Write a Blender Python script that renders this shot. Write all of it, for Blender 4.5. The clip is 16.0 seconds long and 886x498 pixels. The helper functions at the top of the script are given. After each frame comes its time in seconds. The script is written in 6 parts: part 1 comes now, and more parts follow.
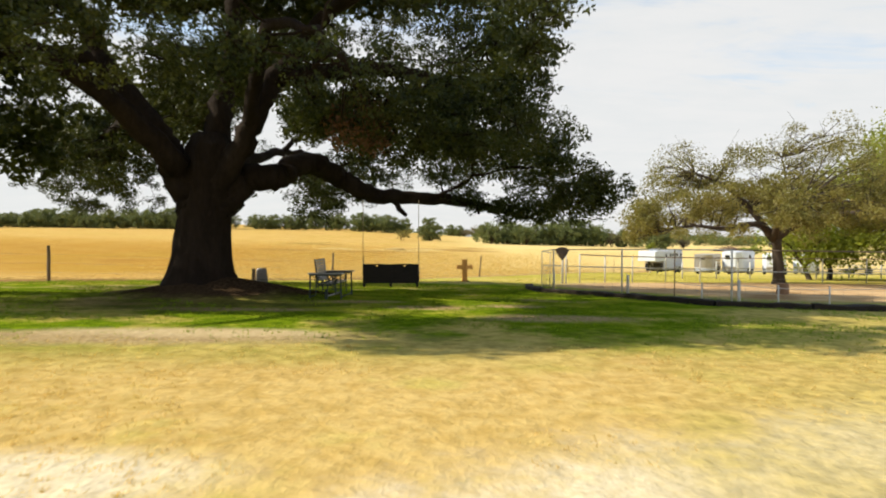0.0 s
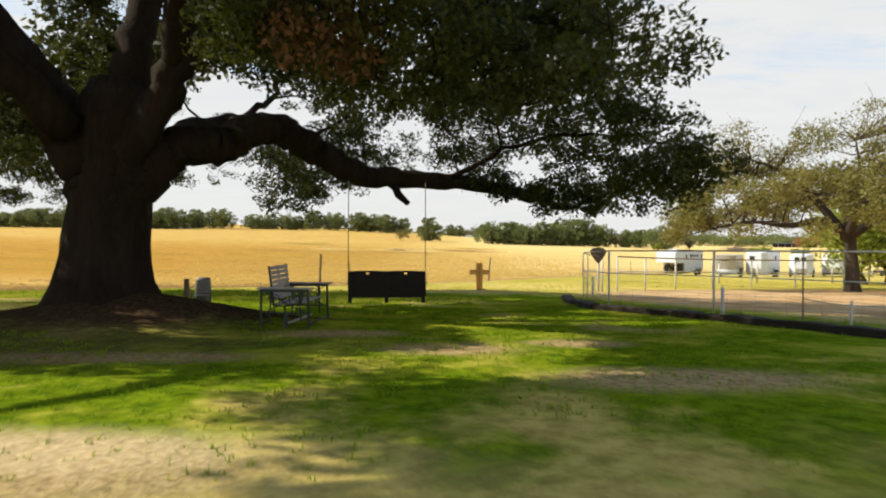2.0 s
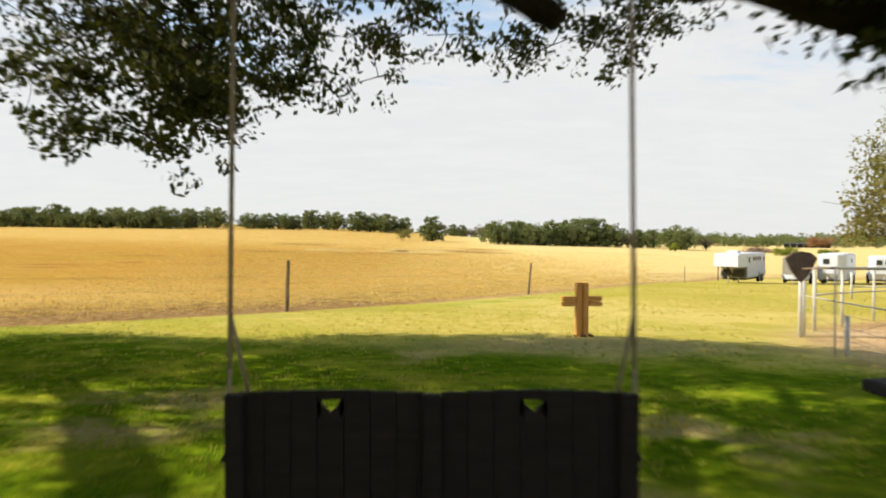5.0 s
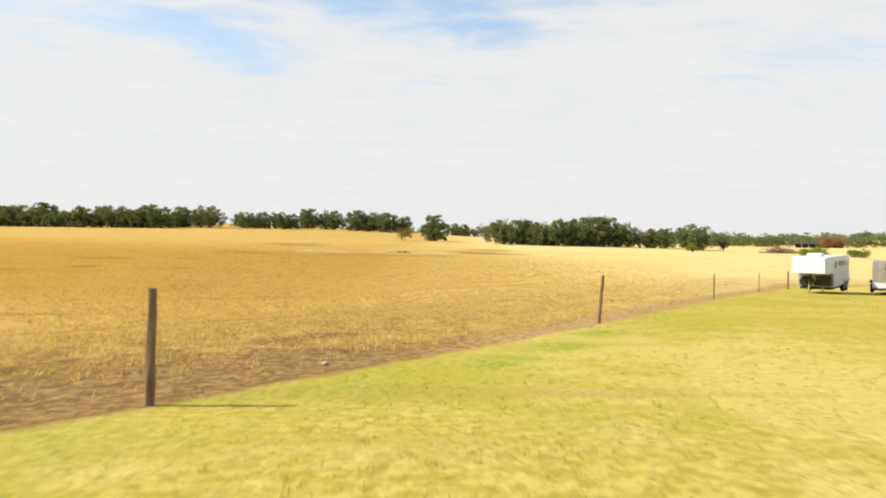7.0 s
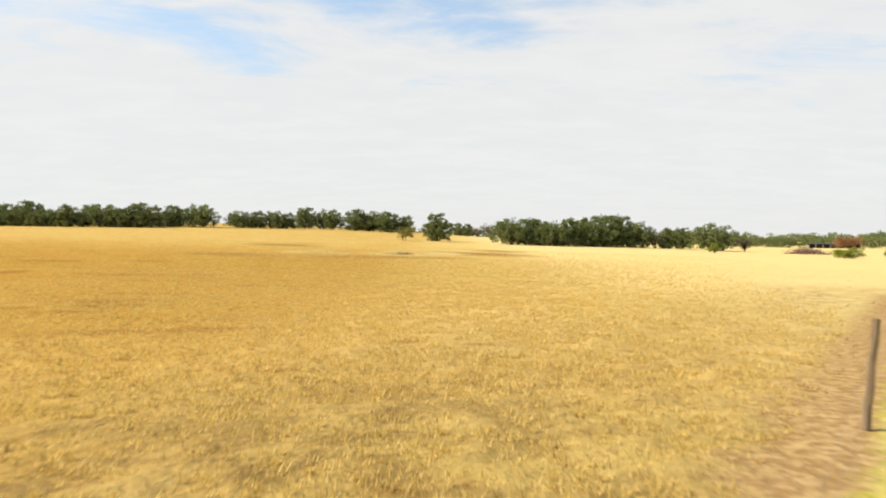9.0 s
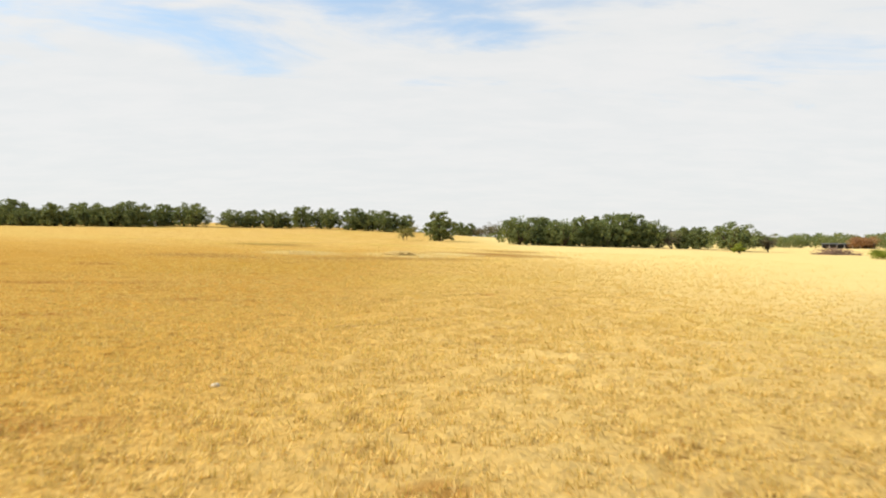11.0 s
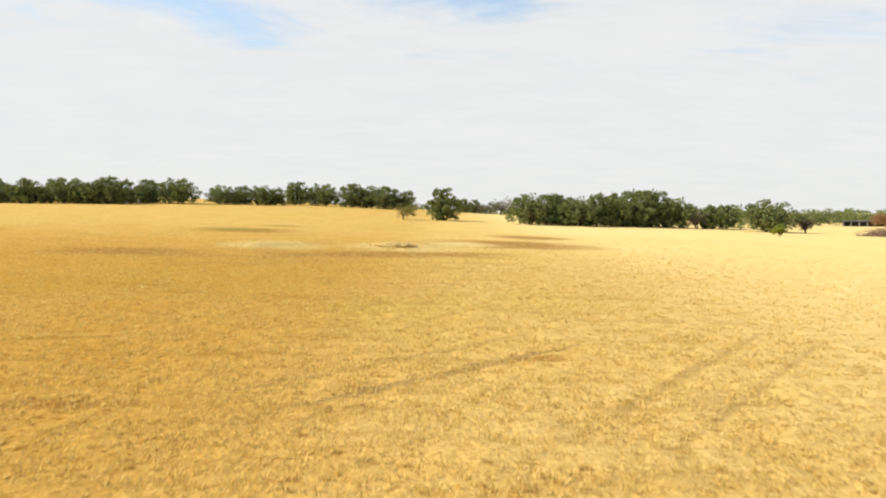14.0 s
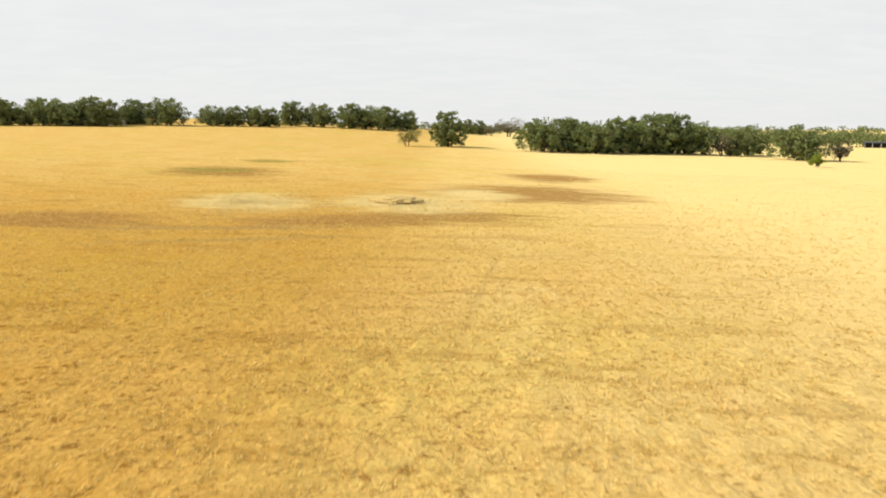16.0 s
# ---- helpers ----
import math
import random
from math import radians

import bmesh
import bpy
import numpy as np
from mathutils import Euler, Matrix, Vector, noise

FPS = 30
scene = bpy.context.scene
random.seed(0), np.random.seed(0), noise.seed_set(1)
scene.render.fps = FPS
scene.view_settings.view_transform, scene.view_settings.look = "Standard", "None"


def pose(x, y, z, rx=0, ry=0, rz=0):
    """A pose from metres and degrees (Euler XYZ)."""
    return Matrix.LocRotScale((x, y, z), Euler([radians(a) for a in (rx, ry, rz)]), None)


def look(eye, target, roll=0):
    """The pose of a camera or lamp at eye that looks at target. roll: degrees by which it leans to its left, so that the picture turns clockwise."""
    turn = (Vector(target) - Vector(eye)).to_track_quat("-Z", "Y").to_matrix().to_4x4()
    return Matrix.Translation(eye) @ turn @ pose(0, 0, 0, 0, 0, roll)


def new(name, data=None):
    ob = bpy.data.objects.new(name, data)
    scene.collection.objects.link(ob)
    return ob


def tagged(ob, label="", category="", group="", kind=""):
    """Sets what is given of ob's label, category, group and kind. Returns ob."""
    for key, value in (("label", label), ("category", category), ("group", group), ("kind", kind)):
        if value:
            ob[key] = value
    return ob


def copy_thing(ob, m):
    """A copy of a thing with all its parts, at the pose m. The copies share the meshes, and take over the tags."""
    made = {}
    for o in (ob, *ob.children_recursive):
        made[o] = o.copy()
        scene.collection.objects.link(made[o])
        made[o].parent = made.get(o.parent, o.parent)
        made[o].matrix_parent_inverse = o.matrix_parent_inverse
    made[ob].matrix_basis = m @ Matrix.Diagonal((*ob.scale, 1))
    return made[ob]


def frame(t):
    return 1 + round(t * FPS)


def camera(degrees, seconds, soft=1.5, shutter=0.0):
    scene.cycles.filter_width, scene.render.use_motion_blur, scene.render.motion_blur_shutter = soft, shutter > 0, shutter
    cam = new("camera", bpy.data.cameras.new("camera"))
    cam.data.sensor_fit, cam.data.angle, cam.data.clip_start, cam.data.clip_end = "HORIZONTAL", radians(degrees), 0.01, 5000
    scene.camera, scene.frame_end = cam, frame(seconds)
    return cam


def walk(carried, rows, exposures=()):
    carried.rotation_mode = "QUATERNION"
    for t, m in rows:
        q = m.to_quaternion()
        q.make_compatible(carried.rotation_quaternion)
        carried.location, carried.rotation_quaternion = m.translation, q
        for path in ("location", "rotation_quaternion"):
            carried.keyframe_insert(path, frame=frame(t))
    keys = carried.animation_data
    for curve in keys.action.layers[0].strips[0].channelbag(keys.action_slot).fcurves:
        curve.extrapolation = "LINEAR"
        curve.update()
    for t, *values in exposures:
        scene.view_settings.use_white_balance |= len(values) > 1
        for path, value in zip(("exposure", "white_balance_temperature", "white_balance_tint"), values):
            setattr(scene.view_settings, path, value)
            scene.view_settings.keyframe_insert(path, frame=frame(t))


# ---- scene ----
cam = camera(65.0, 16.0, soft=2.0, shutter=0.4)
PATH = [
    (0.0, pose(0.000, 0.000, 1.800, 88.92, 0, -0.00)),
    (0.5, pose(-0.020, 1.519, 1.773, 88.93, 0, -0.02)),
    (1.0, pose(-0.082, 3.043, 1.750, 88.92, 0, -0.04)),
    (1.5, pose(-0.210, 4.518, 1.722, 88.92, 0, -0.06)),
    (2.0, pose(-0.379, 5.952, 1.708, 88.94, 0, -0.08)),
    (2.5, pose(-0.577, 7.445, 1.685, 88.94, 0, -0.09)),
    (3.0, pose(-0.746, 9.188, 1.658, 88.96, 0, -0.07)),
    (3.5, pose(-0.917, 11.221, 1.643, 88.96, 0, -0.10)),
    (6.0, pose(-2.017, 24.238, 1.558, 88.96, 0, -0.07)),
    (6.5, pose(-2.217, 27.356, 1.567, 88.94, 0, -0.07)),
    (7.0, pose(-2.416, 30.546, 1.538, 88.94, 0, -0.07)),
    (7.5, pose(-2.617, 33.773, 1.516, 88.96, 0, -0.06)),
    (8.0, pose(-2.798, 37.115, 1.459, 88.95, 0, -0.02)),
    (8.5, pose(-2.998, 40.481, 1.426, 88.95, 0, -0.02)),
    (9.0, pose(-3.214, 43.838, 1.396, 88.96, 0, -0.01)),
    (11.5, pose(-4.367, 59.691, 1.070, 89.01, 0, -0.03)),
    (12.0, pose(-4.477, 62.727, 1.108, 88.99, 0, -0.01)),
    (12.5, pose(-4.557, 65.771, 1.248, 89.01, 0, 0.00)),
    (13.0, pose(-4.654, 68.769, 1.465, 88.99, 0, 0.02)),
    (13.5, pose(-4.765, 71.733, 1.811, 88.49, 0, 0.04)),
    (14.0, pose(-4.900, 74.717, 2.263, 86.93, 0, 0.07)),
    (14.5, pose(-5.077, 77.710, 2.776, 85.14, 0, 0.09)),
    (15.0, pose(-5.269, 80.676, 3.332, 83.27, 0, 0.11)),
    (15.5, pose(-5.505, 83.684, 3.963, 81.55, 0, 0.16)),
    (16.0, pose(-5.746, 86.762, 4.665, 80.10, 0, 0.19)),
]
walk(cam, PATH)

# ---- sky and sun ----
SUN_AZ, SUN_EL = radians(270), radians(40)      # compass way to the sun, from +y clockwise
world = bpy.data.worlds.new("sky")
scene.world = world
world.use_nodes = True
wt = world.node_tree
wt.nodes.clear()


def nd(tree, kind, **kw):
    n = tree.nodes.new(kind)
    for k, v in kw.items():
        if k == "ins":
            for key, val in v.items():
                if isinstance(val, bpy.types.NodeSocket):
                    tree.links.new(val, n.inputs[key])
                else:
                    n.inputs[key].default_value = val
        elif k == "operation":
            n.operation = v
        elif k == "data_type":
            n.data_type = v
        elif k == "sky_type":
            n.sky_type = v
        elif k == "interp":
            n.interpolation_type = v
    return n


def mth(tree, op, a, b=0.0, c=0.0):
    return nd(tree, "ShaderNodeMath", operation=op, ins={0: a, 1: b, 2: c}).outputs[0]


def noise_tex(tree, vec, scale, detail=4.0, rough=0.55, distort=0.0):
    n = nd(tree, "ShaderNodeTexNoise", ins={"Scale": scale, "Detail": detail, "Roughness": rough, "Distortion": distort})
    if vec is not None:
        tree.links.new(vec, n.inputs["Vector"])
    return n.outputs["Fac"]


def mapr(tree, v, a, b, lo=0.0, hi=1.0):
    return nd(tree, "ShaderNodeMapRange", interp="SMOOTHSTEP", ins={"Value": v, "From Min": a, "From Max": b, "To Min": lo, "To Max": hi}).outputs[0]


def mixc(tree, f, a, b):
    n = nd(tree, "ShaderNodeMix", data_type="RGBA", ins={0: f, 6: a, 7: b})
    return n.outputs[2]


def rgb(r, g, b):
    return (r, g, b, 1.0)


sky = nd(wt, "ShaderNodeTexSky", sky_type="NISHITA")
sky.sun_disc = False
sky.sun_elevation, sky.sun_rotation = SUN_EL, SUN_AZ
sky.altitude, sky.air_density, sky.dust_density, sky.ozone_density = 200, 1.0, 1.5, 1.5
tc = nd(wt, "ShaderNodeTexCoord").outputs["Generated"]
sep = nd(wt, "ShaderNodeSeparateXYZ", ins={0: tc})
up = mth(wt, "MAXIMUM", sep.outputs[2], 0.0)
flat = mth(wt, "ADD", up, 0.16)
cu = nd(wt, "ShaderNodeCombineXYZ", ins={0: mth(wt, "DIVIDE", sep.outputs[0], flat), 1: mth(wt, "MULTIPLY", mth(wt, "DIVIDE", sep.outputs[1], flat), 1.9), 2: 3.7}).outputs[0]
wisp = noise_tex(wt, cu, 1.1, 7.0, 0.6, 0.7)
fine = noise_tex(wt, cu, 3.4, 6.0, 0.6, 0.3)
cover = mth(wt, "ADD", mth(wt, "MULTIPLY", wisp, 0.88), mth(wt, "MULTIPLY", fine, 0.12))
# thin high cloud: thick near the horizon, broken higher up
cover = mth(wt, "SUBTRACT", cover, mth(wt, "MULTIPLY", mapr(wt, up, 0.17, 0.34), 0.10))
# a clear blue break high ahead
brk = nd(wt, "ShaderNodeVectorMath", operation="DISTANCE", ins={0: nd(wt, "ShaderNodeVectorMath", operation="MULTIPLY", ins={0: tc, 1: (0.6, 1.0, 3.2)}).outputs[0], 1: (-0.147, 0.92, 0.99)}).outputs["Value"]
cover = mth(wt, "SUBTRACT", cover, mth(wt, "MULTIPLY", mapr(wt, brk, 0.46, 0.05), 0.26))
brk = nd(wt, "ShaderNodeVectorMath", operation="DISTANCE", ins={0: nd(wt, "ShaderNodeVectorMath", operation="MULTIPLY", ins={0: tc, 1: (0.8, 1.0, 2.4)}).outputs[0], 1: (0.40, 0.86, 0.50)}).outputs["Value"]
cover = mth(wt, "SUBTRACT", cover, mth(wt, "MULTIPLY", mapr(wt, brk, 0.34, 0.05), 0.09))
cover = mth(wt, "SUBTRACT", cover, mth(wt, "MULTIPLY", mapr(wt, up, 0.33, 0.62), 0.20))
cloud = mapr(wt, cover, 0.14, 0.37)
cloud = mth(wt, "MAXIMUM", cloud, mapr(wt, up, 0.25, 0.12))
# a thin veil over the blue
veil = mapr(wt, up, 0.45, 0.75, 0.42, 0.0)
cloud = mth(wt, "ADD", veil, mth(wt, "MULTIPLY", cloud, mth(wt, "SUBTRACT", 1.0, veil)))
deck = mixc(wt, mapr(wt, fine, 0.3, 0.7), rgb(5.85, 5.9, 5.85), rgb(6.15, 6.1, 6.0))
skycol = mixc(wt, mth(wt, "MULTIPLY", cloud, 0.97), nd(wt, "ShaderNodeVectorMath", operation="MULTIPLY", ins={0: sky.outputs[0], 1: (0.88, 1.38, 1.55)}).outputs[0], deck)
bg = nd(wt, "ShaderNodeBackground", ins={"Color": skycol, "Strength": 0.11})
wout = nd(wt, "ShaderNodeOutputWorld", ins={"Surface": bg.outputs[0]})

sun = new("sun", bpy.data.lights.new("sun", "SUN"))
sun.data.energy, sun.data.angle, sun.data.color = 5.0, radians(0.6), (1.0, 0.90, 0.71)
sun.matrix_world = look((math.sin(SUN_AZ) * math.cos(SUN_EL), math.cos(SUN_AZ) * math.cos(SUN_EL), math.sin(SUN_EL)), (0, 0, 0))
scene.view_settings.exposure = 0.36

# ---- terrain ----
HEIGHT = [-2.25, -4.031, 1.979, 0.557, 1.404, 1.219, 0.711, 3.001, -0.372, 1.142, 0.756, -0.537, 0.566, -0.208, 1.608, 0.148, 4.085, -4.595, 0.577, -1.18]
HILLS = [(0, 22), (25, 22), (55, 30), (95, 40), (150, 55), (230, 80), (340, 110), (480, 140), (700, 220)]
TRUNK = (-6.08, 18.3)
PEN = (16.0, 28.5)


def gz(x, y):
    """Height of the ground: long swells across the pasture, a slope down to the right."""
    x, y = np.asarray(x, float), np.asarray(y, float)
    s = np.tanh(x / 130)
    yy = np.maximum(y, -4.0 + 0.15 * (y + 4))
    z = HEIGHT[0] + HEIGHT[1] * s
    for i, (k, w) in enumerate(HILLS):
        g = np.exp(-((yy - k) / w) ** 2)
        z = z + g * (HEIGHT[2 + 2 * i] + HEIGHT[3 + 2 * i] * s)
    # roots and raised earth round the great oak
    dx, dy = x - TRUNK[0], y - TRUNK[1]
    r = np.hypot(dx, dy * 1.15)
    z = z + 0.42 * np.exp(-(r / 1.7) ** 2) + 0.16 * np.exp(-(((x + 4.2) / 1.7) ** 2 + ((y - 18.0) / 0.6) ** 2))
    # a slight rise under the cross
    z = z + 0.10 * np.exp(-((x - 0.97) / 3.0) ** 2 - ((y - 31.1) / 2.6) ** 2)
    # the low stand where the trailers are parked
    return z - 0.38 * np.exp(-((x - 33) / 13) ** 2 - ((y - 83) / 8) ** 2)


def value_noise(x, y, size, seed):
    """Smooth random relief, 0 to 1, with lumps of that size."""
    tab = np.random.default_rng(seed).random((256, 256))
    u, v = np.asarray(x) / size, np.asarray(y) / size
    i, j = np.floor(u).astype(int), np.floor(v).astype(int)
    a, b = u - i, v - j
    a, b = a * a * (3 - 2 * a), b * b * (3 - 2 * b)
    g = lambda p, q: tab[p % 256, q % 256]
    return (g(i, j) * (1 - a) + g(i + 1, j) * a) * (1 - b) + (g(i, j + 1) * (1 - a) + g(i + 1, j + 1) * a) * b


def gzf(x, y):
    return float(gz(x, y))


# ---- materials ----
def material(name):
    m = bpy.data.materials.new(name)
    m.use_nodes = True
    t = m.node_tree
    return m, t, t.nodes["Principled BSDF"]


def obj_co(t):
    return nd(t, "ShaderNodeTexCoord").outputs["Object"]


def bump(t, p, h, strength=0.4, dist=0.02):
    b = nd(t, "ShaderNodeBump", ins={"Height": h, "Strength": strength, "Distance": dist})
    t.links.new(b.outputs[0], p.inputs["Normal"])


def plain(name, c1, c2, scale=6.0, rough=0.7, metal=0.0, grain=40.0, bstr=0.3, bdist=0.004, stretch=(1, 1, 1), stain=0.35, spec=0.3):
    """A surface of two tones at two scales, with fine relief and stains."""
    m, t, p = material(name)
    mp = nd(t, "ShaderNodeMapping", ins={"Vector": obj_co(t), "Scale": stretch}).outputs[0]
    rnd = nd(t, "ShaderNodeObjectInfo").outputs["Random"]
    off = nd(t, "ShaderNodeVectorMath", operation="ADD", ins={0: mp, 1: nd(t, "ShaderNodeCombineXYZ", ins={0: mth(t, "MULTIPLY", rnd, 37.0), 1: 0.0, 2: 0.0}).outputs[0]}).outputs[0]
    big = noise_tex(t, off, scale, 4, 0.6)
    small = noise_tex(t, off, grain, 5, 0.65)
    f = mth(t, "ADD", mth(t, "MULTIPLY", mapr(t, big, 0.3, 0.7), 0.6), mth(t, "MULTIPLY", mapr(t, small, 0.3, 0.7), 0.4))
    col = mixc(t, f, rgb(*c1), rgb(*c2))
    dark = mapr(t, noise_tex(t, off, scale * 0.45, 6, 0.7), 0.55, 0.75, 0.0, stain)
    col = mixc(t, dark, col, rgb(c1[0] * 0.5, c1[1] * 0.48, c1[2] * 0.45))
    t.links.new(col, p.inputs["Base Color"])
    t.links.new(mapr(t, small, 0.2, 0.8, max(rough - 0.12, 0.05), min(rough + 0.12, 1.0)), p.inputs["Roughness"])
    p.inputs["Metallic"].default_value = metal
    p.inputs["Specular IOR Level"].default_value = spec
    bump(t, p, small, bstr, bdist)
    return m


def foliage(name, c1, c2, c3, through_light=0.35, rough=0.5, spec=0.25):
    m, t, p = material(name)
    geo = nd(t, "ShaderNodeNewGeometry")
    r = geo.outputs["Random Per Island"]
    big = noise_tex(t, obj_co(t), 0.35, 3)
    col = mixc(t, mapr(t, r, 0.0, 1.0), rgb(*c1), rgb(*c2))
    col = mixc(t, mapr(t, big, 0.45, 0.7, 0.0, 0.7), col, rgb(*c3))
    t.links.new(col, p.inputs["Base Color"])
    p.inputs["Roughness"].default_value = rough
    p.inputs["Specular IOR Level"].default_value = spec
    tr = nd(t, "ShaderNodeBsdfTranslucent", ins={"Color": mixc(t, 0.5, col, rgb(c3[0] * 1.3, c3[1] * 1.3, c3[2] * 0.7))})
    mx = nd(t, "ShaderNodeMixShader", ins={0: through_light, 1: p.outputs[0], 2: tr.outputs[0]})
    t.links.new(mx.outputs[0], t.nodes["Material Output"].inputs["Surface"])
    return m


TRACKS = ((-8.6, 89.4, -1.0, 97.1, 0.15, 0.65), (-10.4, 90.6, -3.0, 98.2, 0.12, 0.45), (-2.2, 88.2, 6.5, 100.0, 0.13, 0.4), (-0.6, 87.4, 8.4, 99.0, 0.10, 0.35), (-5.6, 106.0, -2.8, 123.0, 0.12, 0.2), (-9.5, 78.0, -3.0, 85.0, 0.16, 0.5), (-26.0, 125.5, -12.0, 128.4, 0.4, 0.5), (-24.0, 121.5, -11.0, 125.4, 0.3, 0.4))


def ground_material():
    m, t, p = material("earth_and_grass")
    co = obj_co(t)
    s = nd(t, "ShaderNodeSeparateXYZ", ins={0: co})
    X, Y = s.outputs[0], s.outputs[1]
    n_huge = noise_tex(t, co, 0.035, 4, 0.55)
    n_big = noise_tex(t, co, 0.16, 5, 0.6)
    n_mid = noise_tex(t, co, 0.7, 5, 0.6)
    n_tuft = noise_tex(t, co, 4.4, 5, 0.65)
    n_fine = noise_tex(t, co, 14.0, 5, 0.7)
    streak = noise_tex(t, nd(t, "ShaderNodeMapping", ins={"Vector": co, "Scale": (0.05, 0.45, 1)}).outputs[0], 1.0, 5, 0.6)

    comb_all = noise_tex(t, nd(t, "ShaderNodeMapping", ins={"Vector": co, "Scale": (0.22, 1.1, 1)}).outputs[0], 1.0, 4, 0.6)

    def wob(v, amp, n):
        return mth(t, "ADD", v, mth(t, "MULTIPLY", mth(t, "SUBTRACT", n, 0.5), amp))

    def ell(cx, cy, a, b, ang=0.0, soft=0.35, amp=0.9, rag=0.0):
        ca, sa = math.cos(ang), math.sin(ang)
        dx, dy = mth(t, "SUBTRACT", X, cx), mth(t, "SUBTRACT", Y, cy)
        u = mth(t, "DIVIDE", mth(t, "ADD", mth(t, "MULTIPLY", dx, ca), mth(t, "MULTIPLY", dy, sa)), a)
        v = mth(t, "DIVIDE", mth(t, "SUBTRACT", mth(t, "MULTIPLY", dy, ca), mth(t, "MULTIPLY", dx, sa)), b)
        q = mth(t, "SQRT", mth(t, "ADD", mth(t, "MULTIPLY", u, u), mth(t, "MULTIPLY", v, v)))
        q = wob(wob(q, amp, n_mid), amp * 0.6, n_tuft)
        if rag:
            q = wob(q, rag, streak)
            q = wob(q, rag * 1.2, comb_all)
        return mapr(t, q, 1 + soft, 1 - soft)

    # metres past the wire fence
    sd = mth(t, "DIVIDE", mth(t, "SUBTRACT", mth(t, "SUBTRACT", Y, 49.29), mth(t, "MULTIPLY", X, 1.49)), 1.794)
    # behind the trailers the pasture comes round again
    sd = mth(t, "MAXIMUM", sd, mth(t, "SUBTRACT", mth(t, "SUBTRACT", Y, 92.0), mth(t, "MULTIPLY", mth(t, "SUBTRACT", X, 28.0), 0.06)))
    # dry pasture
    gold = mixc(t, mapr(t, n_tuft, 0.35, 0.68), rgb(0.54, 0.37, 0.125), rgb(0.66, 0.475, 0.185))
    gold = mixc(t, mapr(t, n_mid, 0.42, 0.66, 0, 0.45), gold, rgb(0.66, 0.475, 0.19))
    gold = mixc(t, mapr(t, n_big, 0.42, 0.64, 0, 0.55), gold, rgb(0.58, 0.37, 0.10))
    gold = mixc(t, mapr(t, streak, 0.56, 0.72, 0, 0.35), gold, rgb(0.50, 0.33, 0.10))
    gold = mixc(t, mapr(t, n_fine, 0.58, 0.74, 0, 0.35), gold, rgb(0.40, 0.25, 0.075))
    gold = mixc(t, mth(t, "MULTIPLY", mapr(t, n_huge, 0.50, 0.64), mapr(t, n_tuft, 0.4, 0.6, 0.1, 0.5)), gold, rgb(0.50, 0.41, 0.09))
    # scattered darker tussocks and hoof marks, tuft shadows painted in; thick in places, rare elsewhere
    speck = noise_tex(t, nd(t, "ShaderNodeMapping", ins={"Vector": co, "Scale": (1.0, 1.2, 1)}).outputs[0], 8.0, 3, 0.55, 0.4)
    tuft_shade = noise_tex(t, co, 3.6, 3, 0.55, 0.5)
    thick = mapr(t, wob(n_mid, 0.7, n_big), 0.38, 0.62, 0.12, 1.0)
    thick = mth(t, "MAXIMUM", thick, mapr(t, wob(X, 8.0, n_mid), -6.0, -14.0, 0.0, 0.95))
    gold = mixc(t, mth(t, "MULTIPLY", mapr(t, tuft_shade, 0.565, 0.66, 0, 0.85), thick), gold, rgb(0.27, 0.14, 0.034))
    gold = mixc(t, mth(t, "MULTIPLY", mapr(t, speck, 0.58, 0.70, 0, 0.7), thick), gold, rgb(0.33, 0.175, 0.038))
    gold = mixc(t, mapr(t, speck, 0.42, 0.32, 0, 0.4), gold, rgb(0.70, 0.51, 0.21))
    far = nd(t, "ShaderNodeMapping", ins={"Vector": co, "Scale": (0.16, 0.9, 1)}).outputs[0]
    comb = noise_tex(t, far, 1.0, 5, 0.62, 0.3)
    gold = mixc(t, mth(t, "MULTIPLY", mapr(t, comb, 0.52, 0.66), mapr(t, Y, 56.0, 100.0, 0.1, 0.5)), gold, rgb(0.33, 0.20, 0.05))
    gold = mixc(t, mth(t, "MULTIPLY", ell(-20.0, 120.0, 17.0, 7.0, 0.15, 0.7), mapr(t, comb, 0.60, 0.40, 0.1, 0.5)), gold, rgb(0.54, 0.38, 0.09))
    gold = mixc(t, mapr(t, wob(Y, 16.0, n_big), 116.0, 150.0, 1.0, 0.0), gold, nd(t, "ShaderNodeVectorMath", operation="MULTIPLY", ins={0: gold, 1: (0.89, 0.855, 0.81)}).outputs[0])
    # deeper gold to the west, paler and drier to the east
    gold = mixc(t, mth(t, "MULTIPLY", mapr(t, wob(X, 12.0, n_big), -2.5, -13.0, 0, 1.0), mth(t, "MULTIPLY", mapr(t, Y, 125.0, 180.0, 1.0, 0.4), mapr(t, Y, 44.0, 72.0, 0.25, 1.0))), gold, nd(t, "ShaderNodeVectorMath", operation="MULTIPLY", ins={0: gold, 1: (0.805, 0.695, 0.475)}).outputs[0])
    gold = mixc(t, mapr(t, wob(X, 14.0, n_big), -2.0, 20.0, 0, 0.65), gold, rgb(0.72, 0.56, 0.25))
    # duller, trodden grass near the fence
    gold = mixc(t, mth(t, "MULTIPLY", mapr(t, wob(sd, 6.0, n_mid), 15.0, 5.0), mth(t, "MULTIPLY", mapr(t, wob(n_mid, 0.6, n_tuft), 0.40, 0.60, 0.3, 0.95), mapr(t, X, 1.0, -6.0, 0.45, 1.0))), gold, rgb(0.215, 0.13, 0.042))
